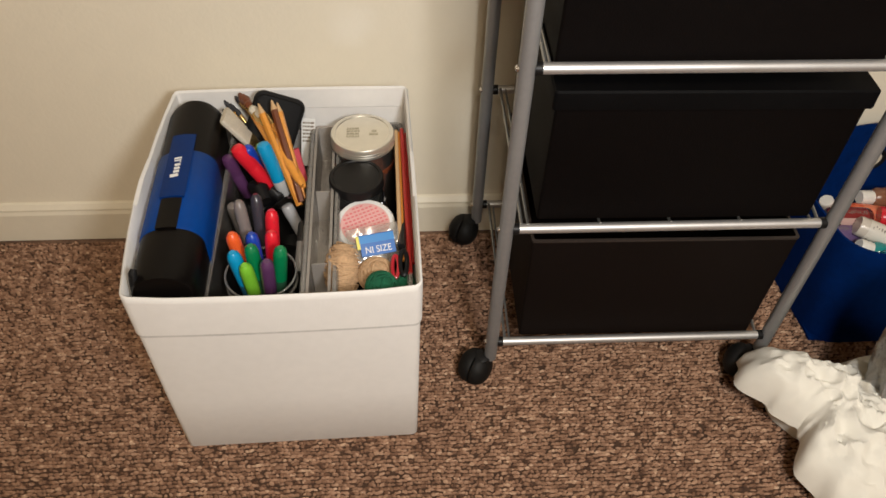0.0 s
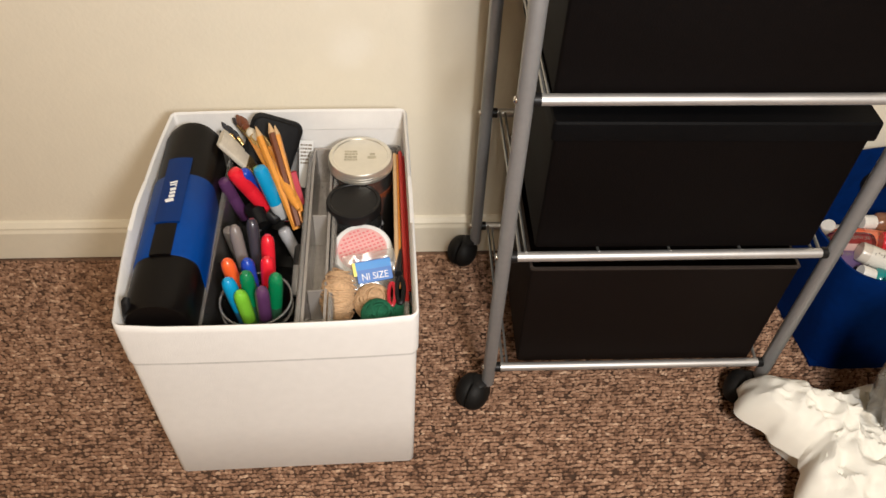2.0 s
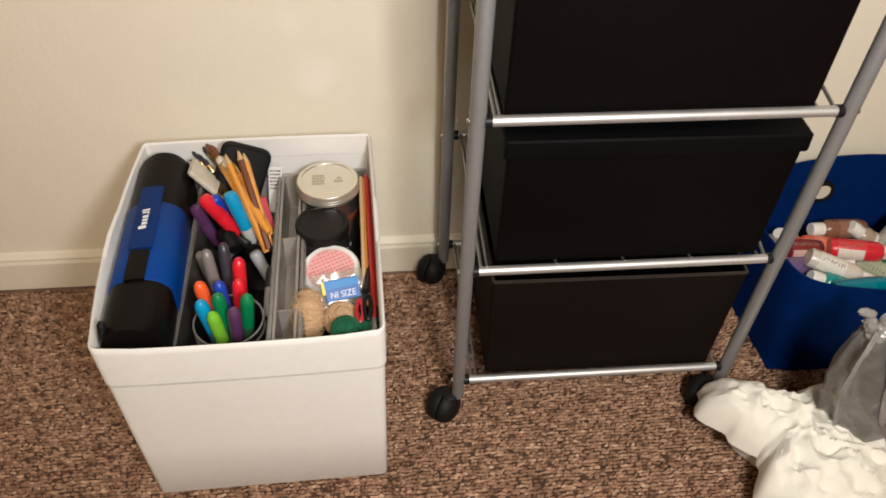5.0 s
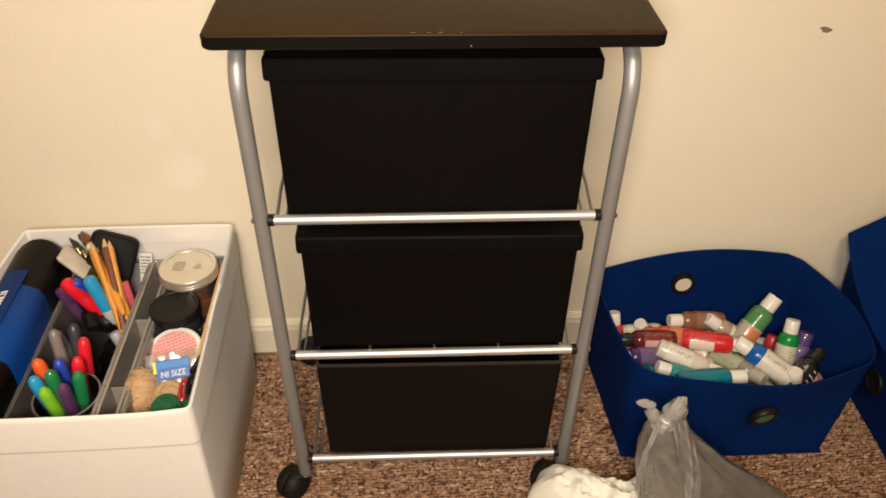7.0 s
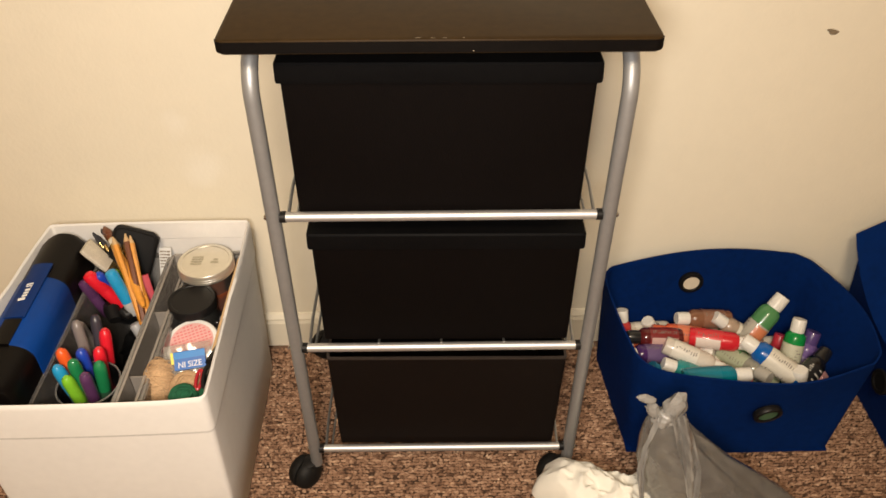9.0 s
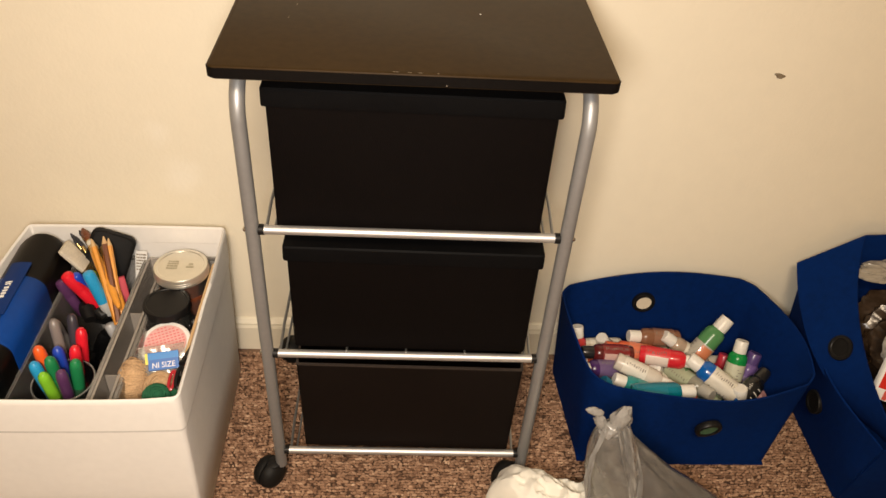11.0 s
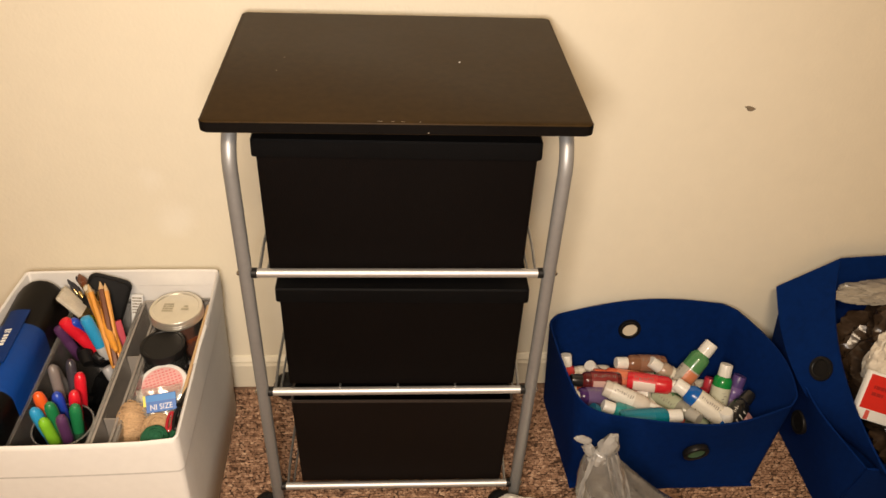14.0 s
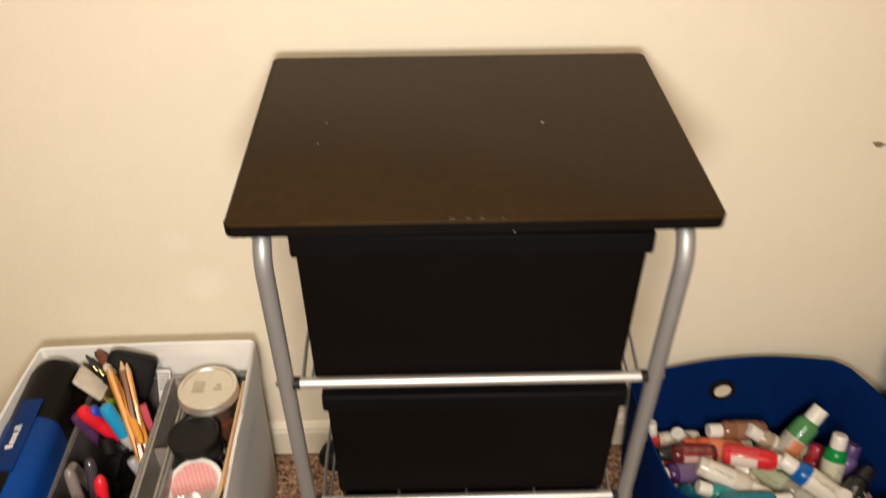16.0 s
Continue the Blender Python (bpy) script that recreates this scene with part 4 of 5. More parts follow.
marker((-0.174, 0.821, 0.324), (-0.160, 0.853, 0.237), BLUE, BLUE, 0.0080, "blue marker leaning in the clear bin")
marker((-0.152, 0.820, 0.332), (-0.131, 0.814, 0.247), LBLUE, (0.45, 0.46, 0.46), 0.0095, "teal blue marker leaning in the clear bin", cap_share=0.7)
marker((-0.162, 0.850, 0.306), (-0.156, 0.875, 0.212), LIME, LIME, 0.0075, "lime green marker leaning in the clear bin")
marker((-0.205, 0.827, 0.304), (-0.188, 0.835, 0.227), PURPLE, PURPLE, 0.0085, "purple marker leaning in the clear bin")
marker((-0.192, 0.758, 0.278), (-0.190, 0.773, 0.207), (0.30, 0.28, 0.27), (0.30, 0.28, 0.27), 0.0070, "pale grey marker leaning in the clear bin")
marker((-0.129, 0.797, 0.242), (-0.110, 0.785, 0.196), (0.42, 0.42, 0.43), (0.42, 0.42, 0.43), 0.0085, "light grey permanent marker with dark printing")
marker((-0.106, 0.786, 0.221), (-0.111, 0.726, 0.181), (0.05, 0.05, 0.05), (0.45, 0.45, 0.45), 0.0070, "black capped pen lying in the clear bin")


def brush(tip, base, r, handle, bristle, label):
    t = thing("paint_brush", label, "paintbrush", pose(0, 0, 0), "paint brushes")
    part("handle", shaft(base, tip, [(r * 0.45, 0), (r * 0.9, 0.08), (r * 1.05, 0.5), (r * 0.78, 0.76)], 10), handle, t)
    part("ferrule", shaft(base, tip, [(r * 0.78, 0.755), (r * 0.95, 0.80), (r * 0.95, 0.88)], 10), M_BRASS, t)
    part("bristles", shaft(base, tip, [(r * 0.92, 0.88), (r * 1.1, 0.94), (r * 0.35, 1.0)], 10), bristle, t)


brush((-0.221, 0.933, 0.322), (-0.166, 0.894, 0.255), 0.0030, M_BLKPL, M_INK, "thin black artist brush leaning on the bin")
brush((-0.215, 0.925, 0.318), (-0.160, 0.887, 0.252), 0.0030, M_BLKPL, M_INK, "thin black artist brush leaning on the bin")
brush((-0.222, 0.920, 0.316), (-0.169, 0.876, 0.252), 0.0030, M_BLKPL, M_INK, "thin black artist brush leaning on the bin")
brush((-0.212, 0.928, 0.320), (-0.149, 0.872, 0.255), 0.0030, M_BLKPL, M_INK, "thin black artist brush leaning on the bin")
brush((-0.224, 0.910, 0.312), (-0.175, 0.878, 0.250), 0.0028, M_BLKPL, M_INK, "thin black artist brush leaning on the bin")
brush((-0.196, 0.928, 0.337), (-0.105, 0.799, 0.271), 0.0060, M_WOODO, M_WOODR, "orange wooden artist brush leaning on the bin")
brush((-0.190, 0.922, 0.339), (-0.117, 0.809, 0.281), 0.0060, M_WOODO, M_WOODR, "orange wooden artist brush leaning on the bin")
brush((-0.178, 0.905, 0.333), (-0.109, 0.805, 0.288), 0.0066, M_WOODO, M_BRISTLE, "orange wooden artist brush leaning on the bin")
brush((-0.185, 0.912, 0.336), (-0.124, 0.830, 0.296), 0.0055, M_WOODP, M_WOODR, "pale wooden artist brush leaning on the bin")
brush((-0.170, 0.897, 0.331), (-0.102, 0.791, 0.282), 0.0062, M_WOODO, M_BRISTLE, "orange wooden artist brush leaning on the bin")

brush((-0.203, 0.930, 0.331), (-0.128, 0.843, 0.294), 0.0036, M_WOODR, M_INK, "brown wooden artist brush leaning on the bin")
brush((-0.165, 0.915, 0.325), (-0.100, 0.800, 0.270), 0.0058, M_WOODO, M_WOODR, "orange wooden artist brush leaning on the bin")
brush((-0.204, 0.920, 0.318), (-0.144, 0.861, 0.252), 0.0036, M_BLKPL, M_INK, "thin black artist brush leaning on the bin")


def pencil(tip, base, r, paint, label):
    t = thing("pencil", label, "pencil", pose(0, 0, 0), "pencils")
    part("shaft", shaft(base, tip, [(r, 0), (r, 0.90)], 6), paint, t)
    part("sharpened_end", shaft(base, tip, [(r, 0.90), (r * 0.25, 0.99), (0.0004, 1.0)], 6), M_WOODP, t)


pencil((-0.144, 0.887, 0.354), (-0.104, 0.782, 0.260), 0.0050, M_WOODR, "brown pencil with a sharpened end leaning in the bin")
pencil((-0.161, 0.879, 0.354), (-0.107, 0.782, 0.254), 0.0050, M_WOODO, "orange pencil leaning in the bin")
pencil((-0.137, 0.887, 0.350), (-0.102, 0.791, 0.258), 0.0044, M_WOODO, "orange pencil leaning in the bin")

# wide pale bristle brush
flat = thing("flat_brush", "wide flat brush with pale bristles leaning on the bin", "paintbrush", pose(0, 0, 0))
m, d = along((-0.182, 0.879, 0.292), (-0.211, 0.880, 0.335))
part("bristle_block", skin(bmesh.new(), [[m @ p for p in rrect(-w, w, -0.004, 0.004, 0.003, z, 3)] for w, z in ((0.015, 0.0), (0.0165, d * 0.5), (0.0175, d * 0.92), (0.016, d))]), M_BRISTLE, flat)
part("ferrule", skin(bmesh.new(), [[m @ p for p in rrect(-0.0152, 0.0152, -0.0045, 0.0045, 0.003, z, 3)] for z in (-0.014, 0.002)]), M_BRASS, flat)
part("handle", skin(bmesh.new(), [[m @ p for p in rrect(-w, w, -0.004, 0.004, 0.003, z, 3)] for w, z in ((0.004, -0.10), (0.009, -0.05), (0.014, -0.013))]), M_WOODO, flat)

# black flat case and pink strip
pouch = thing("flat_pouch", "flat black rounded pouch leaning against the back of the box", "pouch", Matrix.Translation((-0.151, 0.888, 0.320)) @ pose(-0.006, 0.008, -0.037, -12, 22, 4))
upright = pose(0, 0, 0, 90, 0, 0)
part("dark_body", skin(bmesh.new(), [[upright @ p for p in rrect(-0.036 + k, 0.036 - k, -0.115 + k, 0.068 - k, 0.014, z, 5)] for k, z in ((0.003, -0.005), (0.0, -0.002), (0.0, 0.002), (0.003, 0.005))]), M_BLACK, pouch)
part("piping", tube([upright @ p for p in rrect(-0.033, 0.033, -0.112, 0.065, 0.013, 0.0052, 5)], 0.0011, 6), M_BLKPL, pouch)
strip = thing("eraser_strip", "pink rubber strip standing beside the black pouch", "eraser", pose(0, 0, 0))
part("strip_body", skin(bmesh.new(), [[along((-0.108, 0.833, 0.253), (-0.117, 0.849, 0.293))[0] @ p for p in rrect(-0.008, 0.008, -0.004, 0.004, 0.002, z, 3)] for z in (0, 0.048)]), plastic((0.55, 0.07, 0.10), 0.5), strip)

card = thing("card", "small white printed card behind the black pouch", "card", pose(-0.104, 0.914, 0.274, -14, 6, 4))
part("card_sheet", box((-0.010, -0.0006, -0.050), (0.010, 0.0006, 0.026), 0.0004, 1), M_PRINT, card)
part("print_bar", bars(bmesh.new(), -0.008, 0.008, -0.012, 0.022, 6, random.Random(8), y=-0.0007), M_CHIP, card)

# black clip with a ring
clip = thing("key_clip", "black plastic clip with a small steel ring", "clip", pose(0, 0, 0))
part("clip_body", tube([(-0.175, 0.825, 0.252), (-0.163, 0.809, 0.258), (-0.155, 0.793, 0.252)], [0.010, 0.013, 0.009], 10), M_BLKPL, clip)
part("clip_arm", tube([(-0.149, 0.813, 0.254), (-0.140, 0.808, 0.250), (-0.127, 0.815, 0.252)], [0.011, 0.010, 0.005], 10), M_BLKPL, clip)
c0 = Vector((-0.124, 0.810, 0.252))
part("ring", tube(arc(c0, 0.0065, 0, 350, 18, (1, 0, 0), (0, 0.6, 0.8)), 0.0012, 6), M_CHROME, clip)


# jars and rounds in the second clear bin
def glass_jar(c, r, h, contents, lid, lid_label, label, lid_h=0.016):
    t = thing("jar", label, "jar", pose(*c))
    part("glass", lathe([(0.0, 0.0), (r * 0.88, 0.0), (r * 0.96, 0.006), (r * 0.97, h * 0.78), (r * 0.88, h * 0.90), (r * 0.86, h)], 30), M_GLASS, t)
    part("contents", lathe([(0.0, 0.003), (r * 0.86, 0.004), (r * 0.93, 0.010), (r * 0.93, h * 0.86), (0.0, h * 0.87)], 26), contents, t)
    ob = part("lid", lathe([(r * 0.90, h - lid_h), (r * 0.93, h - lid_h + 0.001), (r * 0.93, h - 0.001), (r * 0.90, h + 0.0012), (r * 0.80, h + 0.0015), (r * 0.775, h + 0.0004), (0.0, h + 0.0008)], 34), lid, t, lid_label)
    return t, ob


jar_top = Vector((-0.022, 0.876, 0.304))
jar, lid = glass_jar((jar_top.x, jar_top.y, 0.0135), 0.0485, 0.292, M_AMBER, M_TIN, "tin screw band and lid with faint embossing", "tall glass preserving jar with dark red contents")
em = bmesh.new()
bars(em, -0.022, -0.004, -0.012, 0.012, 4, random.Random(4), m=pose(0, 0, 0.2932) @ pose(0, 0, 0, -90, 0, 0))
add_box(em, (0.010, -0.006, 0.2930), (0.022, -0.002, 0.2936)), add_box(em, (0.013, 0.001, 0.2930), (0.020, 0.005, 0.2936))
part("embossing", em, mat("tin_print", (0.52, 0.48, 0.37), 0.5, metal=0.5), lid)
for k, hz in enumerate((0.2815, 0.2855)):
    part("screw_thread", tube(arc((0, 0, hz), 0.0446, 0, 360, 30, (1, 0, 0), (0, 1, 0)), 0.0010, 6), M_TIN, lid)

pot, plid = glass_jar((-0.029, 0.802, 0.013), 0.0400, 0.275, M_BEAD, M_BLKPL, "black ribbed screw lid", "clear jar of dark beads with a black lid", 0.014)
r = random.Random(6)
for k in range(34):
    a = 2 * math.pi * k / 17 + 0.1 * r.random()
    z = 0.222 + 0.012 * (k // 17) + 0.004 * r.random()
    part("bead", lathe([(0.001, -0.004), (0.0042, -0.002), (0.0048, 0), (0.0042, 0.002), (0.001, 0.004)], 7, pose(0.0352 * math.cos(a), 0.0352 * math.sin(a), z - 0.004, 90 * r.random(), 90 * r.random(), 0)), plastic((0.30, 0.29, 0.28), 0.15) if k % 3 else M_BEAD, pot)

tub = thing("tub", "small round tub with a pink and white patterned lid", "tub", pose(*(-0.016, 0.733, 0.263)) @ pose(0, 0.0, 0, 14, 0, 0))
part("tub_body", lathe([(0.0, -0.22), (0.034, -0.22), (0.037, -0.008), (0.0, -0.008)], 26), M_CLEAR, tub)
tl = part("lid", lathe([(0.0385, -0.012), (0.0400, -0.010), (0.0400, -0.001), (0.0385, 0.001), (0.0360, 0.0012), (0.0, 0.0008)], 32), M_PRINT, tub, "white rim round a pink disc")
disc = part("pink_disc", lathe([(0.0, 0.0012), (0.0325, 0.0012), (0.0325, 0.0018), (0.0, 0.0018)], 30), M_PINKLID, tl)
pk = bmesh.new()
r = random.Random(12)
for i in range(-5, 6):
    for j in range(-5, 6):
        if math.hypot(i, j) < 5.2:
            add_box(pk, (i * 0.0056 - 0.0018, j * 0.0056 - 0.0012, 0.0018), (i * 0.0056 + 0.0018, j * 0.0056 + 0.0012, 0.0022), m=pose(0, 0, 0, 0, 0, 24))
tagged(part("lid_pattern", pk, plastic((0.76, 0.22, 0.24), 0.5), tl), kind="stuff")


def twine_ball(c, r, squash, material, label, turn):
    """A wound ball: many turns of cord round a core."""
    t = thing("twine_ball", label, "twine ball", Matrix.Translation(c) @ pose(0, 0, 0, *turn), "balls of twine")
    part("core", lathe([(0.0, -r * squash * 0.93)] + [(r * 0.93 * math.cos(a), r * 0.93 * squash * math.sin(a)) for a in np.linspace(-1.2, 1.2, 9)] + [(0.0, r * squash * 0.93)], 18), material, t)
    g = random.Random(int(r * 1e5))
    for k in range(26):
        tilt = pose(0, 0, 0, g.uniform(-16, 16) + (14 if k % 2 else -14), g.uniform(-16, 16), g.uniform(0, 360))
        off = -0.86 + 1.72 * (k + g.uniform(0.2, 0.8)) / 26
        q = math.sqrt(1 - off * off)
        pts = []
        for i in range(25):
            a = 2 * math.pi * i / 24
            p = tilt @ Vector((q * math.cos(a), q * math.sin(a), off))
            pts.append(Vector((p.x * r, p.y * r, p.z * r * squash)))
        part("winding", tube(pts, 0.0012, 5), material, t)


twine_ball((-0.042, 0.651, 0.263), 0.0225, 1.65, M_JUTE, "tan jute twine wound in a long ball", (-46, 0, -4))
twine_ball((0.000, 0.643, 0.262), 0.0225, 1.0, M_JUTE, "tan jute twine wound in a ball", (20, 10, 0))
twine_ball((0.007, 0.608, 0.279), 0.0190, 0.95, M_TWINEG, "dark green twine wound in a ball", (20, 30, 0))
twine_ball((0.032, 0.625, 0.266), 0.0140, 0.95, M_TWINEG, "dark green twine wound in a ball", (60, 10, 0))


def text_mesh(body, size, material, parent, m, name="lettering"):
    cu = bpy.data.curves.new(name, "FONT")
    cu.body, cu.size, cu.extrude, cu.align_x, cu.align_y = body, size, 0.0002, "CENTER", "CENTER"
    tmp = bpy.data.objects.new(name, cu)
    me = bpy.data.meshes.new_from_object(tmp)
    bpy.data.objects.remove(tmp)
    me.materials.append(material)
    ob = new(name, me)
    ob.parent, ob.matrix_basis = parent, m
    return ob


pc = Vector((-0.001, 0.671, 0.288))
pack = thing("packet", "clear packet with a bright blue printed label", "packet", Matrix.Translation(pc) @ pose(0.002, 0, 0, 38, 0, 13) @ Matrix.Diagonal((0.73, 0.82, 1.0, 1.0)))
noise.seed_set(3)
g = [[Vector((-0.048 + 0.010 * i, -0.030 + 0.010 * j, -0.006 + 0.006 * noise.noise(Vector((i * 0.7, j * 0.7, 1))))) for i in range(10)] for j in range(7)]
part("wrapper", felt_sheet(bmesh.new(), g, 0.0008), M_WRAP, pack)
lb = part("paper_label", box((-0.029, -0.016, -0.001), (0.031, 0.017, 0.0015), 0.0006, 1), plastic((0.008, 0.12, 0.45), 0.35), pack, "blue card label")
part("label_stripe", box((-0.029, 0.004, 0.0016), (0.031, 0.0155, 0.0019)), plastic((0.015, 0.21, 0.58), 0.35), lb)
part("label_corner", box((-0.034, -0.004, -0.0008), (-0.0285, 0.016, 0.0019)), plastic((0.75, 0.68, 0.10), 0.4), lb)
text_mesh("NI SIZE", 0.0145, M_PRINT, lb, pose(0.001, -0.0075, 0.0019))

# long sticks along the side
for a, b, r0, mt, lab in (((0.033, 0.907, 0.288), (0.042, 0.626, 0.283), 0.0030, M_REDP, "long red painted stick lying along the box side"),
                          ((0.038, 0.904, 0.282), (0.046, 0.648, 0.277), 0.0027, M_REDP, "long red painted stick lying along the box side"),
                          ((0.025, 0.903, 0.288), (0.030, 0.668, 0.284), 0.0028, M_WOODP, "long pale wooden stick lying along the box side"),
                          ((0.028, 0.905, 0.284), (0.034, 0.650, 0.280), 0.0027, M_WOODO, "long orange wooden stick lying along the box side")):
    s = thing("craft_stick", lab, "stick", pose(0, 0, 0), "long sticks")
    part("stick", shaft(a, b, [(r0 * 0.9, 0), (r0, 0.01), (r0, 0.99), (r0 * 0.9, 1)], 8), mt, s)
sc = thing("scissors", "small scissors with red and black handles", "scissors", pose(0, 0, 0))
c0, c1 = Vector((0.024, 0.633, 0.288)), Vector((0.034, 0.637, 0.290))
part("handle_loop", tube(arc(c0, 0.0085, 0, 360, 18, (0.45, 0, 0), (0, 1.7, 0.5)), 0.0024, 7), plastic((0.42, 0.02, 0.03)), sc)
part("handle_loop", tube(arc(c1, 0.0095, 0, 360, 18, (0.45, 0, 0), (0, 1.7, 0.5)), 0.0030, 7), M_BLKPL, sc)
part("blade", shaft((0.032, 0.660, 0.294), (0.035, 0.730, 0.277), [(0.005, 0), (0.004, 0.5), (0.0015, 1)], 6), M_BLKPL, sc)


# ---- paint bottles in the blue bin ----
WHITE_CAP, CREAM = (0.78, 0.76, 0.70), (0.70, 0.66, 0.56)


def paint_bottle(cap_end, toward, paint, label_col=CREAM, cap_col=WHITE_CAP, length=0.104, r=0.0170, label="craft paint bottle", printed=True, seed=0, ink=(0.22, 0.19, 0.17), reach=None, panel=None, lines=False):
    t = thing("paint_bottle", label, "paint bottle", pose(0, 0, 0), "craft paint bottles")
    a = Vector(cap_end)
    d = (Vector(toward) - a).normalized()
    m, L = along(a + d * length, a)
    t.matrix_basis = m @ pose(0, 0, 0, 0, 0, seed * 47.0)
    L = length
    lo, hi = 0.06 + 0.03 * (seed % 3), reach or 0.50 + 0.035 * (seed % 4)
    part("body", lathe([(0.0, 0.0), (r * 0.92, 0.0), (r, 0.003), (r, L * 0.66), (r * 0.94, L * 0.72), (r * 0.60, L * 0.785), (r * 0.53, L * 0.80)], 18), plastic(paint, 0.25), t)
    lab = part("wrap_label", lathe([(r + 0.0004, L * lo), (r + 0.0006, L * (lo + 0.01)), (r + 0.0006, L * hi), (r + 0.0004, L * (hi + 0.01))], 18, caps=False), plastic(label_col, 0.4), t)
    part("cap", lathe([(r * 0.64, L * 0.77), (r * 0.70, L * 0.78), (r * 0.70, L * 0.85), (r * 0.67, L * 0.985), (r * 0.62, L), (0.0, L)], 16), plastic(cap_col, 0.35), t)
    if panel:
        f = t.matrix_basis.to_3x3().inverted() @ Vector((-0.20, -0.92, 0.10))
        mid = math.atan2(f.y, f.x)
        rows = [[Vector(((r + e) * math.cos(mid + q), (r + e) * math.sin(mid + q), L * z)) for q in np.linspace(-0.62, 0.62, 9)] for e, z in ((0.0006, lo + 0.015), (0.0011, lo + 0.02), (0.0011, hi - 0.02), (0.0006, hi - 0.015))]
        part("label_panel", skin(bmesh.new(), rows, closed=False, caps=False), plastic(panel, 0.45), lab)
        if lines:
            b = bmesh.new()
            g = random.Random(seed + 50)
            for z in np.linspace(lo + 0.05, hi - 0.06, 5):
                q0, q1 = g.uniform(-0.5, -0.2), g.uniform(0.1, 0.5)
                skin(b, [[Vector(((r + 0.0015) * math.cos(mid + q), (r + 0.0015) * math.sin(mid + q), L * (z + k))) for q in np.linspace(q0, q1, 6)] for k in (0.0, 0.022)], closed=False, caps=False)
            tagged(part("print_bar", b, plastic(ink, 0.5), lab), kind="stuff")
    if printed:
        b = bmesh.new()
        g = random.Random(seed)
        for k in range(4):
            for q in np.arange(lo + 0.04, hi - 0.03, 0.038 if k % 2 else 0.055):
                w = g.uniform(0.12, 0.40)
                a0 = 1.57 * k + g.uniform(0, 0.25)
                rows = [[Vector(((r + e) * math.cos(a0 + w * s / 3), (r + e) * math.sin(a0 + w * s / 3), L * z)) for s in range(4)] for e, z in ((0.0009, q), (0.0009, q + g.uniform(0.008, 0.018)))]
                skin(b, rows, closed=False, caps=False)
        tagged(part("print_bar", b, plastic(ink, 0.5), lab), kind="stuff")
    return t


DRED, MAROON, TEAL, BROWNP, ORNG = (0.60, 0.02, 0.03), (0.10, 0.012, 0.012), (0.0, 0.16, 0.20), (0.22, 0.10, 0.055), (0.70, 0.13, 0.05)
paint_bottle((0.968, 0.915, 0.190), (0.913, 0.884, 0.120), (0.08, 0.24, 0.09), (0.42, 0.40, 0.34), length=0.120, r=0.0200, label="muted green craft paint bottle with a white cap", seed=1, reach=0.46, panel=(0.60, 0.20, 0.09))
paint_bottle((0.984, 0.869, 0.178), (0.972, 0.836, 0.105), (0.005, 0.24, 0.05), (0.55, 0.55, 0.42), r=0.0175, label="bright green craft paint bottle, upright, white cap", seed=2)
paint_bottle((0.879, 0.838, 0.160), (0.956, 0.783, 0.128), (0.005, 0.11, 0.42), CREAM, r=0.0195, length=0.108, label="blue craft paint bottle with a cream label", seed=3, reach=0.57)
paint_bottle((0.899, 0.835, 0.150), (0.794, 0.867, 0.140), DRED, (0.62, 0.035, 0.04), length=0.106, label="red craft paint bottle lying on its side", seed=4, panel=(0.70, 0.60, 0.54))
paint_bottle((0.787, 0.913, 0.140), (0.891, 0.920, 0.130), BROWNP, (0.26, 0.13, 0.08), length=0.100, label="brown craft paint bottle lying on its side", seed=5)
paint_bottle((0.852, 0.907, 0.150), (0.912, 0.894, 0.110), (0.40, 0.30, 0.22), CREAM, label="beige craft paint bottle with a white cap", seed=6)
paint_bottle((0.689, 0.866, 0.140), (0.783, 0.869, 0.134), MAROON, (0.20, 0.02, 0.02), cap_col=BLACKC, length=0.096, label="maroon craft paint bottle with a black cap", seed=7, panel=(0.55, 0.36, 0.32))
paint_bottle((0.847, 0.794, 0.128), (0.747, 0.836, 0.150), (0.62, 0.56, 0.48), (0.72, 0.68, 0.60), length=0.112, r=0.0160, label="white craft paint bottle lying on its side", seed=8)
paint_bottle((0.872, 0.767, 0.150), (0.785, 0.768, 0.140), (0.0, 0.17, 0.24), (0.0, 0.17, 0.24), length=0.110, r=0.0175, label="teal craft paint bottle lying on its side", printed=False, seed=9)
paint_bottle((0.737, 0.802, 0.140), (0.800, 0.789, 0.120), (0.02, 0.24, 0.24), (0.05, 0.26, 0.26), length=0.094, label="light teal craft paint bottle with a white cap", seed=10)
paint_bottle((0.678, 0.832, 0.130), (0.752, 0.845, 0.120), (0.06, 0.02, 0.11), (0.14, 0.09, 0.20), length=0.095, label="purple craft paint bottle lying on its side", seed=11)
paint_bottle((0.689, 0.925, 0.150), (0.695, 0.901, 0.085), (0.55, 0.05, 0.05), CREAM, length=0.098, label="red craft paint bottle with a white cap", seed=12)
paint_bottle((0.737, 0.918, 0.130), (0.761, 0.920, 0.090), (0.50, 0.36, 0.30), CREAM, length=0.095, label="pale pink craft paint bottle with a white cap", seed=13)
paint_bottle((0.740, 0.892, 0.130), (0.821, 0.887, 0.120), ORNG, (0.70, 0.20, 0.10), cap_col=ORNG, length=0.100, label="orange craft paint bottle lying on its side", seed=14)
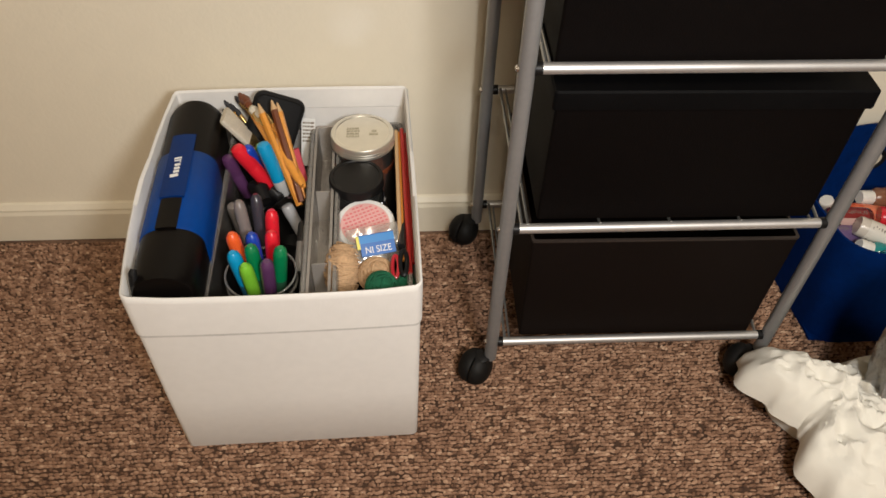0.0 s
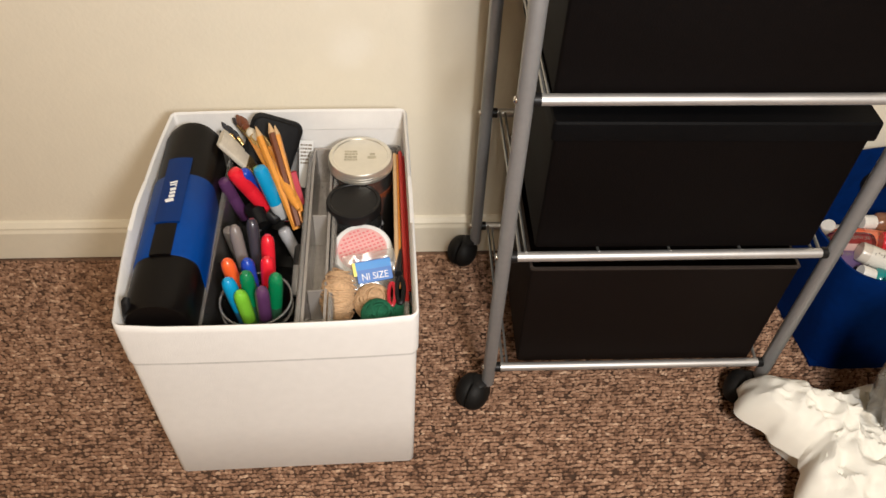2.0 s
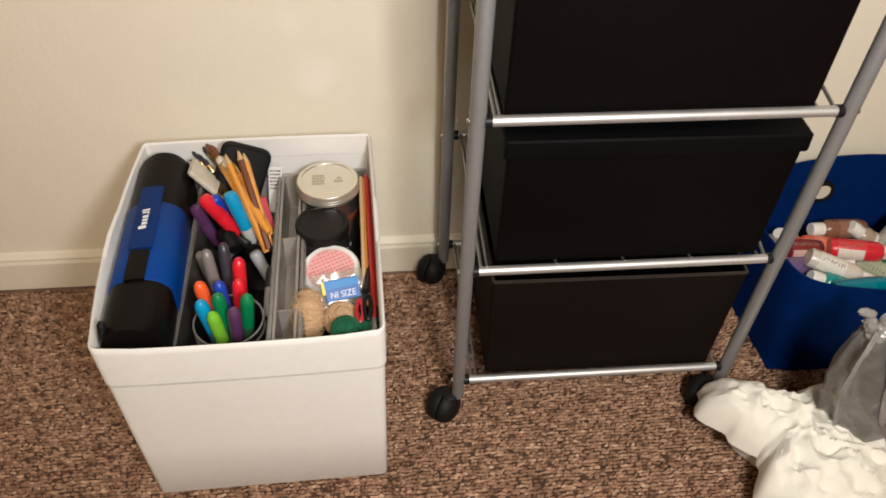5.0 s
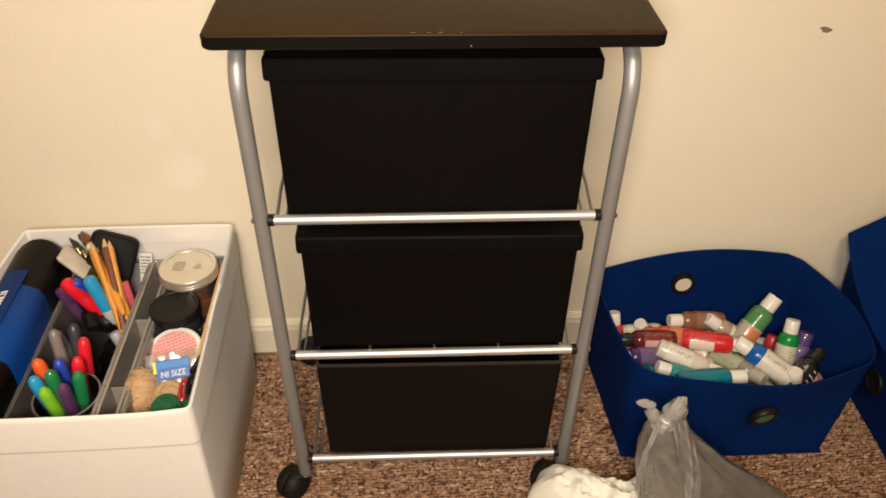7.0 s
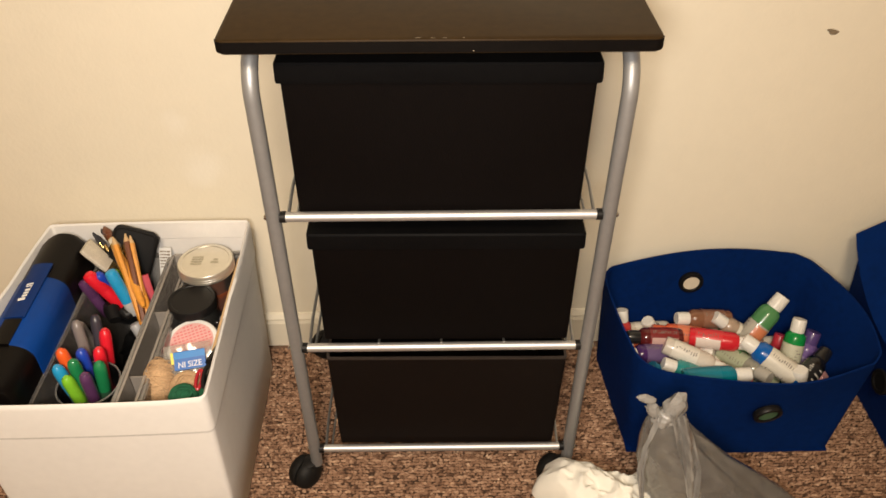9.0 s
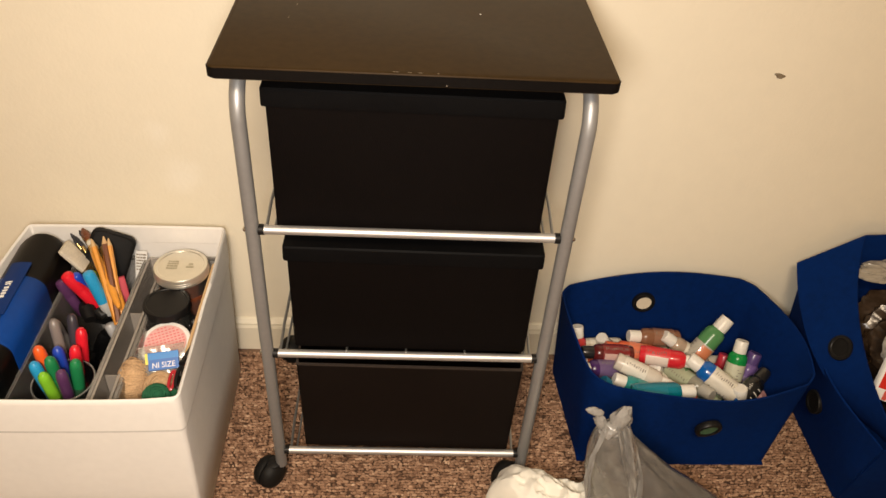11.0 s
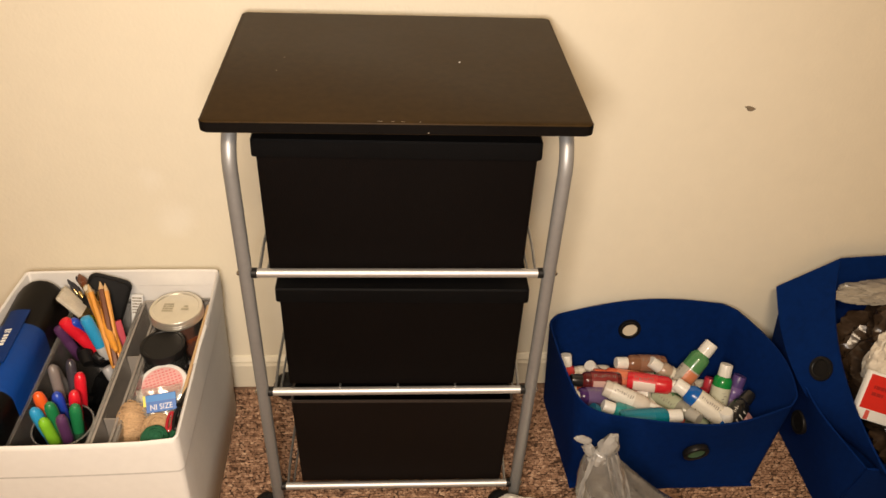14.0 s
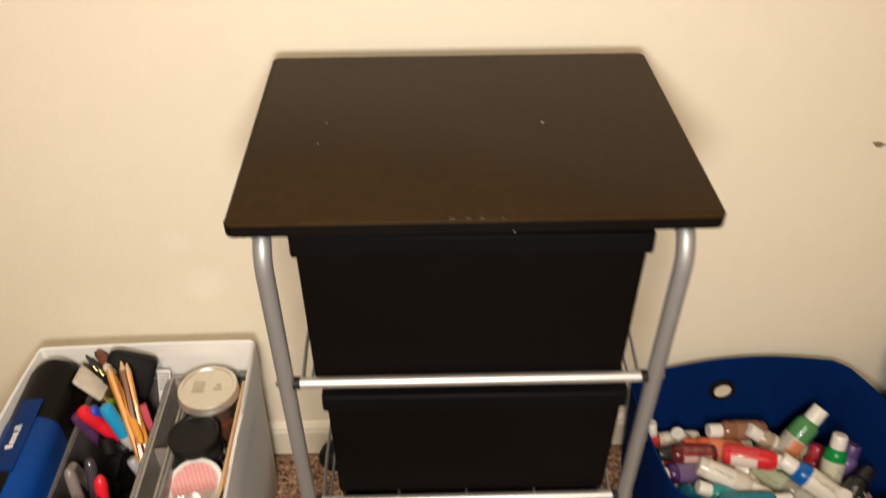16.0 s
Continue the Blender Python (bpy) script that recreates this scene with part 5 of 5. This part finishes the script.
paint_bottle((1.022, 0.825, 0.145), (0.968, 0.777, 0.118), (0.008, 0.008, 0.009), (0.010, 0.010, 0.011), cap_col=BLACKC, length=0.104, label="black craft paint bottle with white printing", seed=15, ink=(0.7, 0.68, 0.62), panel=(0.010, 0.010, 0.011), lines=True)
paint_bottle((0.957, 0.777, 0.150), (0.966, 0.772, 0.090), (0.60, 0.56, 0.46), CREAM, length=0.095, r=0.019, label="cream craft paint bottle with a white cap", seed=16)
paint_bottle((1.031, 0.889, 0.128), (1.018, 0.872, 0.085), (0.16, 0.10, 0.28), (0.2, 0.14, 0.3), cap_col=(0.10, 0.06, 0.20), length=0.100, r=0.019, label="lavender craft paint bottle with a dark cap", seed=17)
paint_bottle((0.910, 0.773, 0.132), (0.877, 0.826, 0.120), (0.26, 0.25, 0.20), (0.40, 0.44, 0.30), cap_col=(0.40, 0.38, 0.33), length=0.104, label="grey green craft paint bottle with a dull cap", seed=18)
paint_bottle((0.871, 0.833, 0.130), (0.909, 0.820, 0.100), (0.05, 0.16, 0.05), (0.44, 0.52, 0.36), cap_col=(0.10, 0.22, 0.10), length=0.100, label="olive green craft paint bottle lying on its side", seed=19)
paint_bottle((1.013, 0.788, 0.120), (0.993, 0.798, 0.095), (0.60, 0.25, 0.28), CREAM, cap_col=(0.65, 0.35, 0.35), length=0.090, label="pink craft paint bottle with a pink cap", seed=20)
paint_bottle((0.983, 0.905, 0.106), (0.974, 0.886, 0.066), (0.55, 0.03, 0.05), CREAM, cap_col=(0.55, 0.04, 0.06), length=0.095, label="red craft paint bottle with a red cap", seed=21)
paint_bottle((0.717, 0.801, 0.132), (0.757, 0.794, 0.100), (0.0, 0.13, 0.26), (0.0, 0.16, 0.30), cap_col=(0.0, 0.14, 0.26), length=0.098, r=0.019, label="blue teal craft paint bottle with a blue cap", seed=22)
paint_bottle((0.837, 0.839, 0.125), (0.797, 0.859, 0.110), (0.45, 0.25, 0.20), (0.5, 0.35, 0.30), length=0.095, label="tan craft paint bottle under the others", seed=23)

# the lower layers of the heap
g = random.Random(21)
k = 30
for z, n0 in ((0.024, 0), (0.061, 1), (0.095, 2)):
    for x in (0.735, 0.850, 0.965):
        for y in (0.775, 0.812, 0.849, 0.886, 0.923):
            if z > 0.09 and (y < 0.80 or x > 0.95):
                continue
            flip = -1 if g.random() < 0.5 else 1
            cx = x + g.uniform(-0.006, 0.006)
            paint_bottle((cx + flip * 0.052, y, z + 0.001), (cx - flip * 0.05, y + g.uniform(-0.01, 0.01), z), g.choice((DRED, TEAL, BROWNP, ORNG, GREEN, BLUE, (0.6, 0.55, 0.45))), label="craft paint bottle low in the heap", printed=False, seed=k)
            k += 1

# ---- what shows in the leaning blue bin ----
noise.seed_set(14)


def crumple(name, c, rx, ry, rz, material, label, category, seed, amp=0.35):
    b = bmesh.new()
    bmesh.ops.create_icosphere(b, subdivisions=5, radius=1)
    for v in b.verts:
        n = 1 + amp * noise.noise(v.co * 1.7 + Vector((seed, 0, 0))) + amp * 0.6 * (1 - 2 * abs(noise.noise(v.co * 3.1 + Vector((0, seed, 0))))) + amp * 0.28 * (1 - 2 * abs(noise.noise(v.co * 7.3 + Vector((seed, seed, 0)))))
        v.co = Vector((v.co.x * rx * n, v.co.y * ry * n, v.co.z * rz * n))
    return tagged(part(name, b, material, m=pose(*c)), label, category)


crumple("plastic_bag", (1.335, 0.865, 0.185), 0.105, 0.100, 0.105, M_DARKBAG, "crumpled brown grey plastic bag in the blue bin", "plastic bag", 2)
crumple("plastic_bag", (1.345, 0.765, 0.120), 0.080, 0.066, 0.080, M_DARKBAG, "crumpled dark plastic bag low in the blue bin", "plastic bag", 7)
crumple("plastic_bag", (1.310, 0.938, 0.297), 0.100, 0.030, 0.014, M_SHEER, "crumpled sheer plastic bag along the bin's back", "plastic bag", 5)
red = thing("packet", "red and white printed packet standing in the blue bin", "packet", Matrix.Translation((1.143, 0.713, 0.205)) @ pose(0, 0, 0, -28, 17, -6))
part("packet_body", box((0.0, 0.0, 0.0), (0.100, 0.012, 0.086), 0.003, 2), M_PRINT, red)
part("red_panel", box((0.004, -0.0008, 0.020), (0.097, -0.0002, 0.081)), plastic((0.66, 0.018, 0.012), 0.35), red)
part("print_bar", bars(bmesh.new(), 0.016, 0.040, 0.042, 0.066, 2, random.Random(2), y=-0.0010), plastic((0.35, 0.01, 0.01), 0.4), red)
part("red_stripe", box((0.018, -0.0008, 0.002), (0.026, -0.0002, 0.018)), plastic((0.66, 0.10, 0.08), 0.4), red)
crumple("paper", (1.222, 0.785, 0.268), 0.034, 0.028, 0.058, M_PAPER, "crumpled white paper wrapping among bags in the blue bin", "paper", 11, 0.25)
